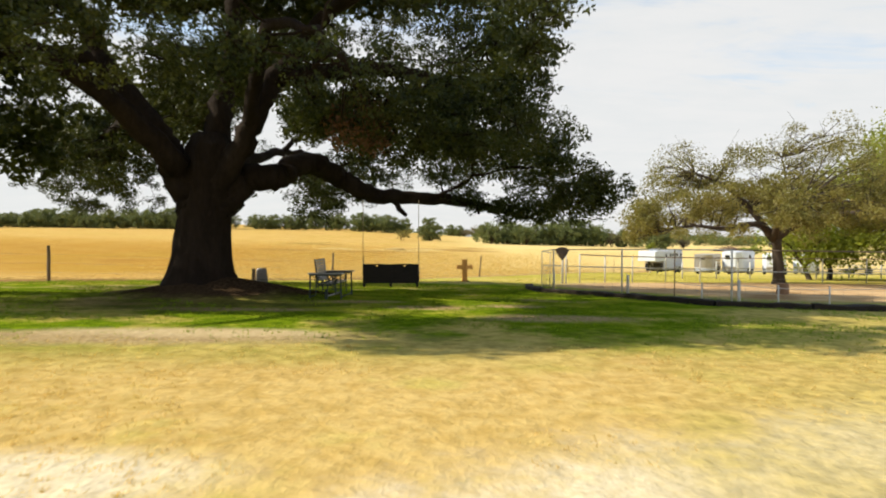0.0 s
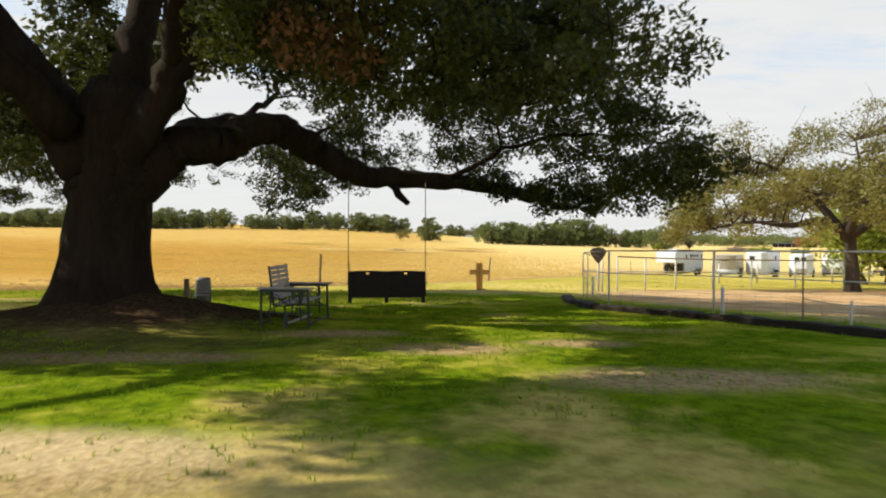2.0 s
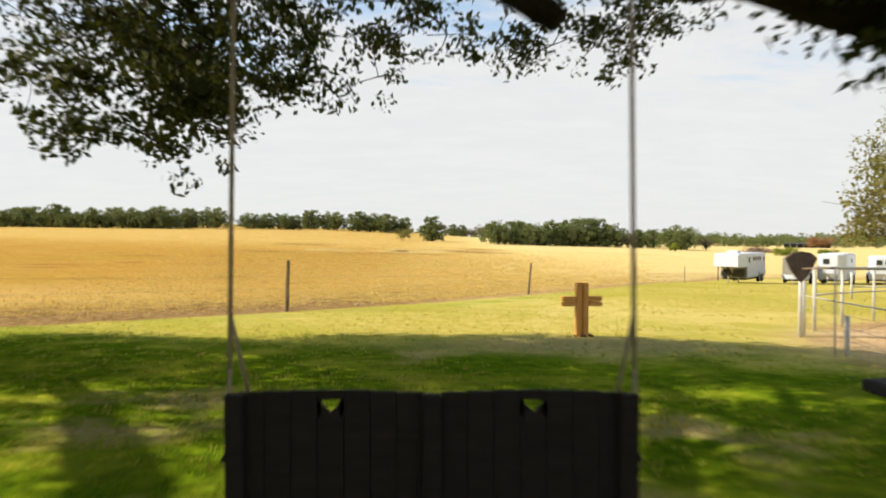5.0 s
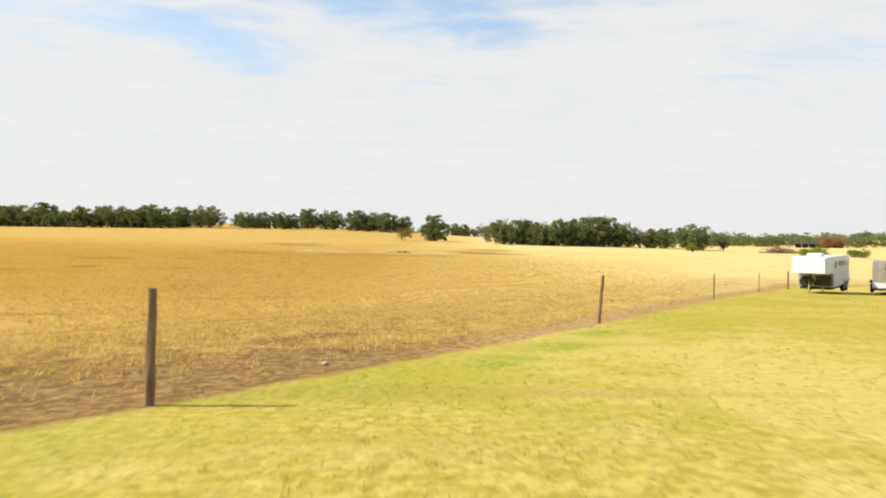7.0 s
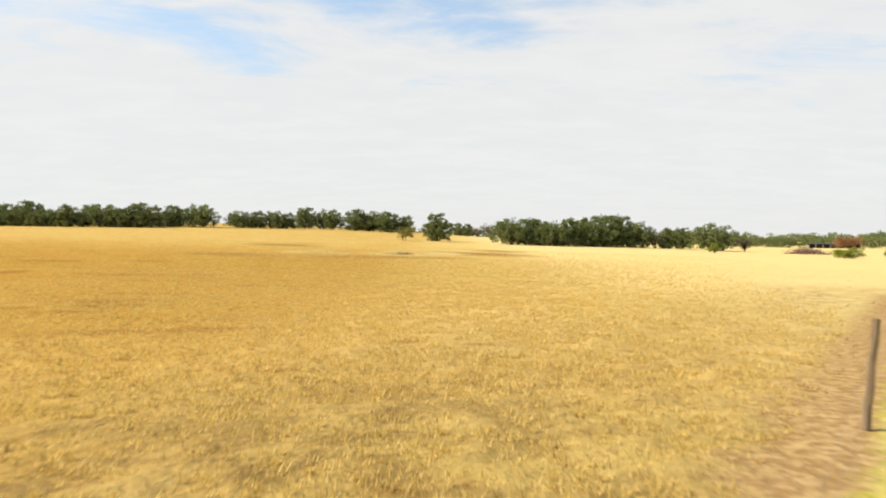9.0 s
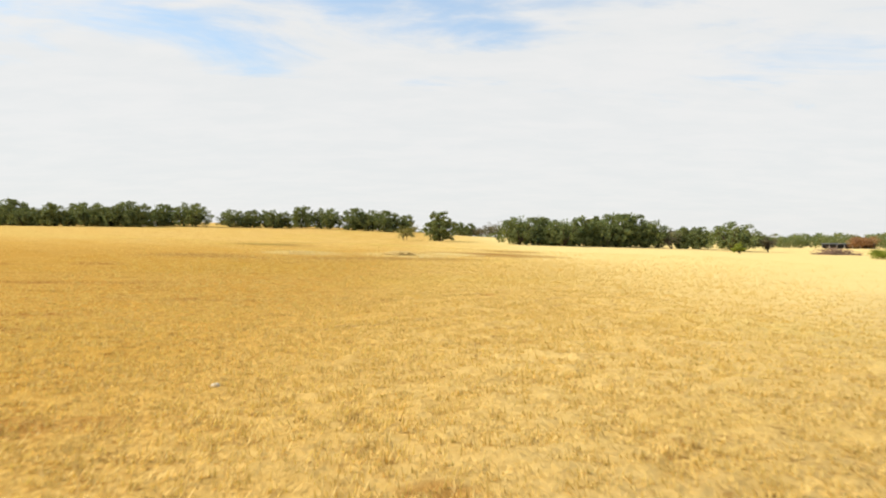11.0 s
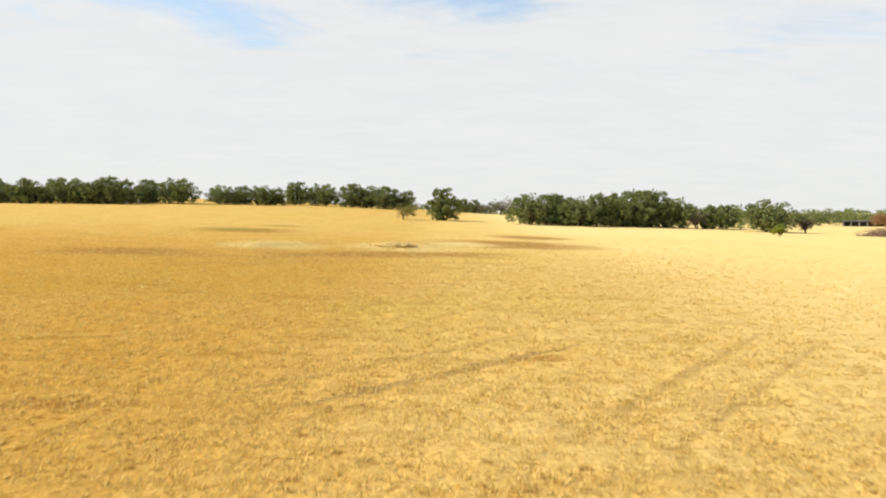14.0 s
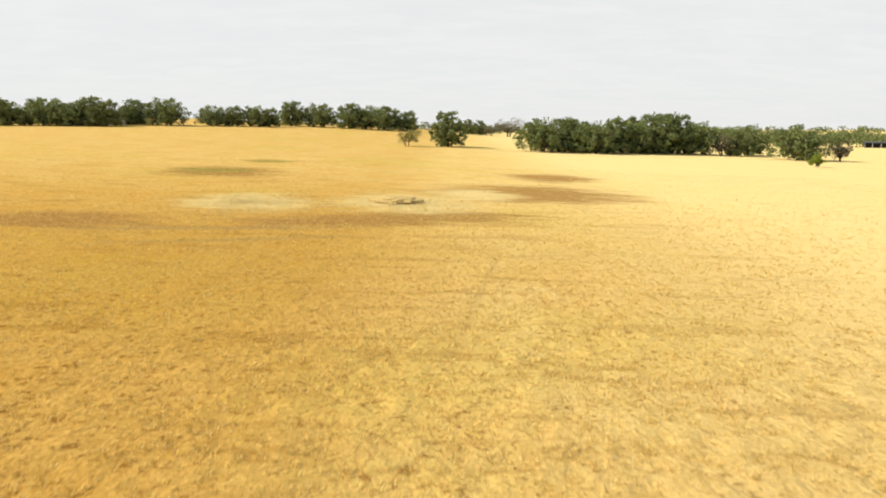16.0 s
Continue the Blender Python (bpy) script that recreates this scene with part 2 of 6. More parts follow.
    # mown yard: yellow green
    yard = mixc(t, mapr(t, n_tuft, 0.35, 0.65), rgb(0.37, 0.295, 0.05), rgb(0.53, 0.425, 0.118))
    yard = mixc(t, mapr(t, n_big, 0.42, 0.62, 0, 0.75), yard, rgb(0.35, 0.315, 0.045))
    yard = mixc(t, mapr(t, wob(n_huge, 0.5, n_mid), 0.46, 0.62, 0, 0.6), yard, rgb(0.60, 0.46, 0.16))
    yard = mixc(t, mapr(t, wob(streak, 0.4, n_tuft), 0.55, 0.70, 0, 0.5), yard, rgb(0.36, 0.27, 0.07))
    yard = mixc(t, mth(t, "MULTIPLY", mapr(t, speck, 0.56, 0.68), mapr(t, n_mid, 0.45, 0.62, 0.0, 0.75)), yard, rgb(0.26, 0.20, 0.05))
    yard = mixc(t, mapr(t, n_fine, 0.55, 0.75, 0, 0.4), yard, rgb(0.24, 0.23, 0.05))
    # watered lawn under the oak
    lawn = mixc(t, mapr(t, n_tuft, 0.3, 0.7), rgb(0.06, 0.11, 0.005), rgb(0.165, 0.225, 0.009))
    lawn = mixc(t, mapr(t, n_mid, 0.45, 0.68, 0, 0.65), lawn, rgb(0.38, 0.37, 0.035))
    worn = mixc(t, mapr(t, n_fine, 0.35, 0.65), rgb(0.26, 0.18, 0.085), rgb(0.44, 0.33, 0.17))
    lawn = mixc(t, mapr(t, wob(n_big, 0.5, n_mid), 0.535, 0.66, 0, 0.75), lawn, worn)
    half = mixc(t, mapr(t, n_tuft, 0.35, 0.65), rgb(0.30, 0.235, 0.065), rgb(0.50, 0.385, 0.12))
    lawn = mixc(t, mth(t, "MULTIPLY", mapr(t, wob(n_big, 0.7, n_mid), 0.44, 0.60), mapr(t, Y, 18.0, 11.0, 0, 0.85)), lawn, half)
    # dry front yard and pale drive
    dry = mixc(t, mapr(t, n_tuft, 0.32, 0.66), rgb(0.43, 0.285, 0.085), rgb(0.545, 0.385, 0.142))
    dry = mixc(t, mapr(t, n_fine, 0.55, 0.72, 0, 0.4), dry, rgb(0.33, 0.26, 0.08))
    dry = mixc(t, mapr(t, n_mid, 0.52, 0.70, 0, 0.45), dry, rgb(0.44, 0.40, 0.09))
    pale = mixc(t, mapr(t, n_fine, 0.3, 0.7), rgb(0.56, 0.46, 0.29), rgb(0.69, 0.59, 0.41))
    drive = mapr(t, wob(wob(mth(t, "SUBTRACT", Y, mth(t, "MULTIPLY", X, 0.58)), 2.8, n_mid), 1.4, n_tuft), 4.9, 3.5)
    dry = mixc(t, drive, dry, pale)
    dry = mixc(t, ell(-2.5, 4.2, 1.1, 0.5, 0.1, 0.5), dry, pale)

    col = mixc(t, mapr(t, wob(wob(mth(t, "SUBTRACT", Y, mth(t, "MULTIPLY", X, 0.12)), 5.0, n_mid), 4.0, n_big), 6.9, 10.4), dry, lawn)
    col = mixc(t, mapr(t, wob(wob(mth(t, "ADD", Y, mth(t, "MULTIPLY", X, 0.25)), 4.0, n_mid), 6.0, n_big), 27.5, 32.0), col, yard)
    col = mixc(t, mth(t, "MULTIPLY", ell(0.9, 30.0, 2.6, 1.1, 0.0, 0.6), 0.6), col, worn)
    for cx, cy, a, b in ((-4.2, 9.6, 3.0, 0.7), (-2.0, 16.3, 0.9, 0.45), (-0.3, 14.9, 0.8, 0.5), (2.2, 13.0, 1.4, 0.6), (1.5, 15.6, 0.7, 0.35), (-4.0, 13.8, 1.5, 0.4)):
        col = mixc(t, ell(cx, cy, a, b, 0.1, 0.5), col, worn)
    col = mixc(t, ell(-3.6, 10.2, 1.9, 0.5, 0.1, 0.5), col, mixc(t, mapr(t, n_fine, 0.3, 0.7), rgb(0.40, 0.30, 0.15), rgb(0.56, 0.44, 0.26)))
    # the lawn thins into half-dry grass in front of the pen
    col = mixc(t, mth(t, "MULTIPLY", mapr(t, wob(wob(mth(t, "SUBTRACT", X, mth(t, "MULTIPLY", mth(t, "SUBTRACT", Y, 10.0), 0.45)), 4.0, n_mid), 3.0, n_big), 2.5, 6.5), mapr(t, Y, 20.0, 15.5, 0.0, 0.85)), col, half)
    moist = mixc(t, mapr(t, n_tuft, 0.35, 0.65), rgb(0.17, 0.24, 0.02), rgb(0.33, 0.35, 0.05))
    for cx, cy in ((0.4, 47.2), (2.2, 50.4), (-1.2, 44.6)):
        col = mixc(t, mth(t, "MULTIPLY", ell(cx, cy, 1.1, 0.6, 0.98, 0.6), 0.6), col, moist)
    col = mixc(t, mth(t, "MULTIPLY", mapr(t, wob(sd, 2.0, n_mid), -3.2, -0.4), mapr(t, n_mid, 0.40, 0.62, 0.0, 0.4)), col, moist)
    # dark root soil, with the shade at the oak's foot painted into it
    shaded_soil = mixc(t, mapr(t, n_fine, 0.35, 0.65), rgb(0.030, 0.020, 0.012), rgb(0.078, 0.051, 0.030))
    col = mixc(t, ell(TRUNK[0] + 0.1, TRUNK[1] - 0.6, 2.5, 1.7, 0.0, 0.35), col, shaded_soil)
    # the trunk's cast shadow over the root bank, painted as a dark band
    col = mixc(t, ell(-4.0, 18.1, 1.9, 0.55, 0.0, 0.3), col, shaded_soil)
    # dark worn earth, darkened further to deepen the crown's shade here
    col = mixc(t, mth(t, "MULTIPLY", ell(-5.4, 15.0, 2.8, 1.7, 0.1, 0.6, 1.4), 0.6), col, mixc(t, mapr(t, n_fine, 0.35, 0.65), rgb(0.06, 0.04, 0.022), rgb(0.14, 0.095, 0.05)))
    # riding pen
    dirt = mixc(t, mapr(t, n_mid, 0.35, 0.65), rgb(0.37, 0.225, 0.105), rgb(0.54, 0.36, 0.19))
    dirt = mixc(t, mapr(t, streak, 0.5, 0.7, 0, 0.6), dirt, rgb(0.58, 0.45, 0.29))
    col = mixc(t, ell(PEN[0] + 0.3, PEN[1] - 0.3, 11.8, 10.3, 0.0, 0.10, 0.2), col, dirt)
    col = mixc(t, mth(t, "MULTIPLY", ell(9.9, 20.9, 0.8, 1.4, -0.4, 0.5, 0.4), 0.8), col, rgb(0.22, 0.125, 0.06))
    # the pasture begins at the wire fence, with a trodden strip along it
    trod = mixc(t, mapr(t, n_tuft, 0.4, 0.62), rgb(0.31, 0.185, 0.075), rgb(0.47, 0.31, 0.14))
    trod = mixc(t, mapr(t, wob(X, 3.0, n_mid), 0.5, -4.0, 0, 0.8), trod, mixc(t, mapr(t, n_tuft, 0.4, 0.62), rgb(0.16, 0.09, 0.035), rgb(0.31, 0.19, 0.075)))
    trod = mixc(t, mapr(t, n_fine, 0.58, 0.75, 0, 0.5), trod, rgb(0.17, 0.105, 0.05))
    edge = wob(wob(sd, 1.0, n_mid), 0.5, n_tuft)
    col = mixc(t, mapr(t, edge, -0.25, 0.15), col, trod)
    col = mixc(t, mapr(t, mth(t, "SUBTRACT", wob(wob(sd, 3.0, n_mid), 2.6, n_tuft), mapr(t, X, -1.0, -9.0, 0.0, 2.6)), 0.8, 1.9), col, gold)
    # trampled, muddy and hay-strewn ground in the pasture
    mud = mixc(t, mapr(t, n_tuft, 0.3, 0.7), rgb(0.21, 0.105, 0.028), rgb(0.34, 0.19, 0.058))
    hay = mixc(t, mapr(t, n_fine, 0.3, 0.7), rgb(0.54, 0.41, 0.16), rgb(0.66, 0.52, 0.24))
    scuff = mixc(t, mapr(t, n_tuft, 0.3, 0.7), rgb(0.22, 0.10, 0.022), rgb(0.38, 0.20, 0.05))
    greenish = mixc(t, mapr(t, n_tuft, 0.35, 0.65), rgb(0.18, 0.15, 0.030), rgb(0.30, 0.235, 0.06))
    def patch(base, k, cx, cy, a, b, ang, rag=1.5):
        return mixc(t, mth(t, "MULTIPLY", ell(cx, cy, a, b, ang, 0.4, 0.5, rag), 0.85), base, k)

    for p_ in ((-9.0, 132.5, 9.0, 3.0, 0.35), (1.5, 150.0, 9.0, 7.5, 0.3), (-29.0, 128.0, 6.0, 3.2, 0.0), (-30.3, 163.5, 5.6, 7.0, 0.3), (7.0, 171.0, 5.0, 6.0, 0.0)):
        col = patch(col, mud, *p_)
    for p_ in ((-31.5, 165.0, 4.0, 3.5, 0.0), (-30.5, 186.0, 3.6, 4.0, 0.4), (-17.5, 56.6, 1.7, 0.55, 0.1)):
        col = patch(col, greenish, *p_)
    for p_ in ((-20.4, 138.3, 4.2, 4.6, 0.3), (-9.0, 141.0, 5.0, 5.5, 0.2), (-3.0, 148.0, 3.6, 4.0, 0.0)):
        col = patch(col, hay, *p_)
    for p_ in ((-19.2, 78.1, 2.8, 1.0, 0.1), (-41.0, 87.5, 2.2, 1.1, 0.0), (-42.5, 92.2, 3.4, 1.3, 0.2), (-18.7, 75.5, 1.6, 0.7, 0.0), (-22.0, 74.0, 1.5, 0.7, 0.2), (-15.4, 89.5, 4.0, 0.5, 0.1), (-12.5, 66.0, 3.5, 0.7, 0.3), (-27.0, 98.0, 5.0, 0.8, 0.1)):
        col = patch(col, scuff, *p_, 0.6)
    # bare scrapes and low banks that run across the slope
    for cx, cy, a, b in ((-37.0, 98.2, 0.8, 1.6), (-18.4, 75.3, 1.7, 1.24), (-18.6, 72.3, 1.3, 0.82), (-28.1, 97.6, 1.3, 1.09), (-41.2, 111.2, 3.2, 1.38), (-22.1, 99.3, 1.4, 1.16), (-6.7, 58.9, 0.4, 0.25), (-4.3, 64.0, 0.4, 0.33), (-2.2, 63.1, 0.5, 0.3), (-20.3, 82.6, 2.6, 0.76), (-20.6, 95.3, 1.0, 0.79), (-32.6, 113.8, 2.1, 1.47), (-10.8, 83.6, 0.4, 0.25), (-2.1, 95.4, 0.9, 0.42), (-19.5, 77.5, 1.6, 1.19), (-37.3, 97.9, 1.2, 1.51)):
        col = mixc(t, mth(t, "MULTIPLY", ell(cx, cy, a, b, 0.03, 0.5, 0.9, 0.5), 0.85), col, scuff)
    # wheel tracks
    rut = mixc(t, mapr(t, n_fine, 0.35, 0.65), rgb(0.20, 0.12, 0.045), rgb(0.36, 0.235, 0.085))
    for x0, y0, x1, y1, w, k in TRACKS:
        L, ang = math.hypot(x1 - x0, y1 - y0) / 2, math.atan2(y1 - y0, x1 - x0)
        col = mixc(t, mth(t, "MULTIPLY", ell((x0 + x1) / 2, (y0 + y1) / 2, L, w * 1.6, ang, 0.5, 1.7), k * 1.3), col, rut)
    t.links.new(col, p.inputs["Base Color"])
    p.inputs["Roughness"].default_value = 0.95
    p.inputs["Specular IOR Level"].default_value = 0.0
    clump = noise_tex(t, co, 5.0, 3, 0.5)
    h = mth(t, "ADD", mth(t, "ADD", mth(t, "MULTIPLY", clump, 1.0), mth(t, "MULTIPLY", n_tuft, 0.45)), mth(t, "MULTIPLY", n_fine, 0.22))
    h = mth(t, "MULTIPLY", h, mapr(t, sd, 0.0, 3.0, 0.6, 1.0))
    bump(t, p, h, 0.75, 0.10)
    return m


M_GROUND = ground_material()
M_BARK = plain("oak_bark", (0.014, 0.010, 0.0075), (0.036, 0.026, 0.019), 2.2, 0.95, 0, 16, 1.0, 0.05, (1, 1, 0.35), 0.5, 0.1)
M_BARK2 = plain("grey_bark", (0.045, 0.035, 0.027), (0.10, 0.08, 0.062), 2.0, 0.95, 0, 12, 0.8, 0.03, (1, 1, 0.4), 0.5, 0.1)
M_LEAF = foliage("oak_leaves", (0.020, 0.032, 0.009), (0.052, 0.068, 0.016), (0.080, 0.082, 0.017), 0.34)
M_LEAF_DEAD = foliage("dead_leaves", (0.085, 0.042, 0.020), (0.15, 0.078, 0.036), (0.11, 0.06, 0.024), 0.25, 0.8)
M_LEAF_OLIVE = foliage("olive_leaves", (0.15, 0.155, 0.042), (0.27, 0.24, 0.08), (0.24, 0.205, 0.055), 0.42)
M_LEAF_BRIGHT = foliage("bright_leaves", (0.16, 0.205, 0.028), (0.28, 0.325, 0.05), (0.30, 0.31, 0.06), 0.5)
M_LEAF_FAR = foliage("pasture_oak_leaves", (0.095, 0.135, 0.050), (0.20, 0.225, 0.080), (0.185, 0.19, 0.065), 0.28, 0.7)
M_LEAF_GREY = foliage("thin_grey_leaves", (0.13, 0.115, 0.075), (0.19, 0.16, 0.10), (0.15, 0.15, 0.07), 0.25, 0.8)
M_LEAF_RUST = foliage("rust_leaves", (0.27, 0.14, 0.07), (0.36, 0.20, 0.10), (0.30, 0.18, 0.09), 0.3, 0.8)
M_GRASS_DRY = foliage("dry_grass", (0.45, 0.31, 0.095), (0.79, 0.59, 0.245), (0.64, 0.465, 0.155), 0.4, 0.9, 0.0)
M_GRASS_YARD = foliage("yard_grass", (0.40, 0.345, 0.055), (0.58, 0.475, 0.13), (0.36, 0.34, 0.05), 0.45, 0.9, 0.0)
M_GRASS_LAWN = foliage("lawn_grass", (0.09, 0.165, 0.008), (0.19, 0.30, 0.014), (0.28, 0.32, 0.024), 0.4, 0.8, 0.05)
M_WOOD_DARK = plain("dark_stained_wood", (0.010, 0.008, 0.007), (0.026, 0.019, 0.015), 5, 0.75, 0, 60, 0.4, 0.004, (1, 8, 8), 0.4)
M_WOOD_CROSS = plain("honey_timber", (0.60, 0.27, 0.055), (0.84, 0.44, 0.115), 4, 0.6, 0, 45, 0.5, 0.006, (6, 6, 0.7), 0.45)
M_WOOD_CROSS_H = plain("honey_timber_arm", (0.60, 0.27, 0.055), (0.84, 0.44, 0.115), 4, 0.6, 0, 45, 0.5, 0.006, (0.7, 6, 6), 0.45)
M_POST = plain("weathered_post", (0.14, 0.10, 0.06), (0.28, 0.20, 0.125), 5, 0.9, 0, 50, 0.7, 0.008, (5, 5, 0.6), 0.5)
M_SLAT = plain("grey_slats", (0.25, 0.245, 0.24), (0.42, 0.41, 0.40), 5, 0.75, 0, 60, 0.4, 0.004, (6, 0.6, 6), 0.4)
M_IRON = plain("painted_iron", (0.022, 0.032, 0.028), (0.055, 0.07, 0.06), 8, 0.65, 0.1, 60, 0.25, 0.002, (1, 1, 1), 0.5)
M_CHAIR = plain("grey_sheet_metal", (0.17, 0.16, 0.155), (0.27, 0.255, 0.245), 5, 0.55, 0.5, 50, 0.15, 0.002, (1, 1, 1), 0.5)
M_ROPE = plain("rope", (0.28, 0.22, 0.14), (0.42, 0.34, 0.23), 30, 0.9, 0, 200, 0.6, 0.003)
M_WHITE = plain("white_enamel", (0.60, 0.635, 0.72), (0.69, 0.715, 0.77), 1.2, 0.35, 0, 18, 0.06, 0.002, (1, 1, 1), 0.12, 0.5)
M_ALU = plain("dull_aluminium", (0.36, 0.325, 0.275), (0.50, 0.46, 0.40), 1.5, 0.45, 0.7, 25, 0.12, 0.002, (1, 1, 1), 0.35, 0.5)
M_BLACK = plain("black_rubber", (0.015, 0.015, 0.016), (0.035, 0.034, 0.033), 6, 0.85, 0, 60, 0.3, 0.003)
M_CHASSIS = plain("dark_chassis", (0.03, 0.028, 0.026), (0.07, 0.06, 0.05), 6, 0.7, 0.3, 50, 0.3, 0.003)
M_GLASS = plain("dark_window_glass", (0.02, 0.025, 0.03), (0.04, 0.045, 0.05), 2, 0.12, 0, 10, 0.02, 0.001, (1, 1, 1), 0.1, 0.6)
M_PIPE = plain("white_pipe", (0.46, 0.44, 0.40), (0.62, 0.60, 0.55), 4, 0.55, 0.1, 40, 0.2, 0.002, (1, 1, 1), 0.4)
M_PIPE_RUST = plain("rusty_pipe", (0.15, 0.10, 0.065), (0.30, 0.22, 0.155), 5, 0.8, 0.2, 40, 0.35, 0.002, (1, 1, 1), 0.4)
M_SIGN = plain("dark_sign_board", (0.07, 0.05, 0.04), (0.15, 0.115, 0.09), 5, 0.7, 0.2, 40, 0.2, 0.002)
M_TIE = plain("old_railway_tie", (0.014, 0.011, 0.008), (0.042, 0.031, 0.023), 3, 0.95, 0, 40, 0.8, 0.012, (1, 4, 4), 0.5)
M_HAY = plain("hay", (0.40, 0.27, 0.08), (0.60, 0.43, 0.17), 5, 0.95, 0, 60, 1.0, 0.03)
M_STRAW = plain("straw", (0.50, 0.37, 0.13), (0.64, 0.49, 0.20), 5, 0.95, 0, 60, 0.2, 0.01)
M_STUMP = plain("stump_block", (0.20, 0.105, 0.055), (0.30, 0.175, 0.10), 5, 0.9, 0, 40, 0.5, 0.008)
M_BRUSH = plain("brushwood", (0.17, 0.105, 0.075), (0.30, 0.20, 0.15), 3, 0.95, 0, 30, 0.6, 0.01)
M_TIN = plain("dark_tin", (0.035, 0.035, 0.04), (0.085, 0.085, 0.09), 2, 0.6, 0.3, 20, 0.3, 0.01)
M_STONE = plain("pale_stone", (0.46, 0.38, 0.28), (0.60, 0.52, 0.40), 6, 0.9, 0, 40, 0.4, 0.01)
M_WIRE = plain("galvanised_wire", (0.20, 0.19, 0.18), (0.34, 0.33, 0.31), 20, 0.5, 0.8, 90, 0.1, 0.001)


# ---- mesh helpers ----
def mesh_from(name, verts, faces, mat, smooth=False):
    me = bpy.data.meshes.new(name)
    me.from_pydata([tuple(v) for v in verts], [], faces)
    me.materials.append(mat)
    if smooth:
        me.polygons.foreach_set("use_smooth", np.ones(len(me.polygons), dtype=bool))
    me.update()
    return me


def quads_mesh(name, q, mat):
    """One mesh of separate quads from an array (n, 4, 3)."""
    n = len(q)
    me = bpy.data.meshes.new(name)
    me.vertices.add(4 * n)
    me.vertices.foreach_set("co", np.ascontiguousarray(q, dtype=np.float32).ravel())
    me.loops.add(4 * n)
    me.loops.foreach_set("vertex_index", np.arange(4 * n, dtype=np.int32))
    me.polygons.add(n)
    me.polygons.foreach_set("loop_start", np.arange(0, 4 * n, 4, dtype=np.int32))
    me.materials.append(mat)
    me.update(calc_edges=True)
    me.validate()
    return me


def link_part(name, me, parent, label=""):
    ob = new(name, me)
    if parent is not None:
        ob.parent = parent
    if label:
        ob["label"] = label
    return ob


def part(name, bm, mat, parent, label="", bevel=0.0, smooth=False):
    if bevel:
        bmesh.ops.bevel(bm, geom=[e for e in bm.edges if e.calc_face_angle(0) > 0.5], offset=bevel, segments=2, affect="EDGES", clamp_overlap=True)
    me = bpy.data.meshes.new(name)
    bm.to_mesh(me)
    bm.free()
    me.materials.append(mat)
    if smooth:
        me.polygons.foreach_set("use_smooth", np.ones(len(me.polygons), dtype=bool))
    return link_part(name, me, parent, label)


def empty(name, m, label, category, group=""):
    ob = new(name)
    ob.matrix_world = m
    ob.empty_display_size = 0.2
    return tagged(ob, label, category, group)


def box_bm(sx, sy, sz, at=(0, 0, 0), rot=(0, 0, 0), bm=None):
    bm = bm or bmesh.new()
    bmesh.ops.create_cube(bm, size=1, matrix=pose(*at, *rot) @ Matrix.Diagonal((sx, sy, sz, 1)))
    return bm


def tube_arrays(paths):
    """Tapered tubes: each path is (points, radii, sides, roughness). Returns vertices and faces."""
    V, F, base = [], [], 0
    rng = np.random.default_rng(5)
    for pts, rad, sides, rough in paths:
        pts = np.asarray(pts, float)
        n = len(pts)
        tan = np.gradient(pts, axis=0)
        tan /= np.linalg.norm(tan, axis=1)[:, None] + 1e-9
        ref = np.array([0.0, 0.0, 1.0]) if abs(tan[:, 2]).mean() < 0.8 else np.array([1.0, 0.0, 0.0])
        a = np.cross(tan, ref)
        a /= np.linalg.norm(a, axis=1)[:, None] + 1e-9
        b = np.cross(tan, a)
        ang = np.linspace(0, 2 * np.pi, sides, endpoint=False)
        ridge = 1 + rough * (rng.random((n, sides)) - 0.5) + rough * 0.6 * (rng.random(sides) - 0.5)[None, :]
        r = np.asarray(rad, float)[:, None] * ridge
        ring = pts[:, None, :] + r[:, :, None] * (np.cos(ang)[None, :, None] * a[:, None, :] + np.sin(ang)[None, :, None] * b[:, None, :])
        V.append(ring.reshape(-1, 3))
        for i in range(n - 1):
            for j in range(sides):
                k = (j + 1) % sides
                F.append((base + i * sides + j, base + i * sides + k, base + (i + 1) * sides + k, base + (i + 1) * sides + j))
        F.append(tuple(base + j for j in range(sides))[::-1])
        F.append(tuple(base + (n - 1) * sides + j for j in range(sides)))
        base += n * sides
    return np.concatenate(V), F


def tubes(name, paths, mat, parent, label="", smooth=True):
    v, f = tube_arrays(paths)
    return link_part(name, mesh_from(name, v, f, mat, smooth), parent, label)


def rod(p, q, r, sides=8, rough=0.0):
    return ([p, q], [r, r], sides, rough)


def smooth_path(pts, rad, step=4):
    """A Catmull-Rom line through the points, with its radii."""
    pts, rad = np.asarray(pts, float), np.asarray(rad, float)
    P = np.vstack([2 * pts[0] - pts[1], pts, 2 * pts[-1] - pts[-2]])
    R = np.concatenate([[rad[0]], rad, [rad[-1]]])
    out, ro = [], []
    for i in range(1, len(P) - 2):
        for u in np.linspace(0, 1, step, endpoint=False):
            p0, p1, p2, p3 = P[i - 1], P[i], P[i + 1], P[i + 2]
            out.append(0.5 * (2 * p1 + (p2 - p0) * u + (2 * p0 - 5 * p1 + 4 * p2 - p3) * u * u + (3 * p1 - p0 - 3 * p2 + p3) * u ** 3))
            ro.append(R[i] + (R[i + 1] - R[i]) * u)
    return np.array(out + [pts[-1]]), np.array(ro + [rad[-1]])


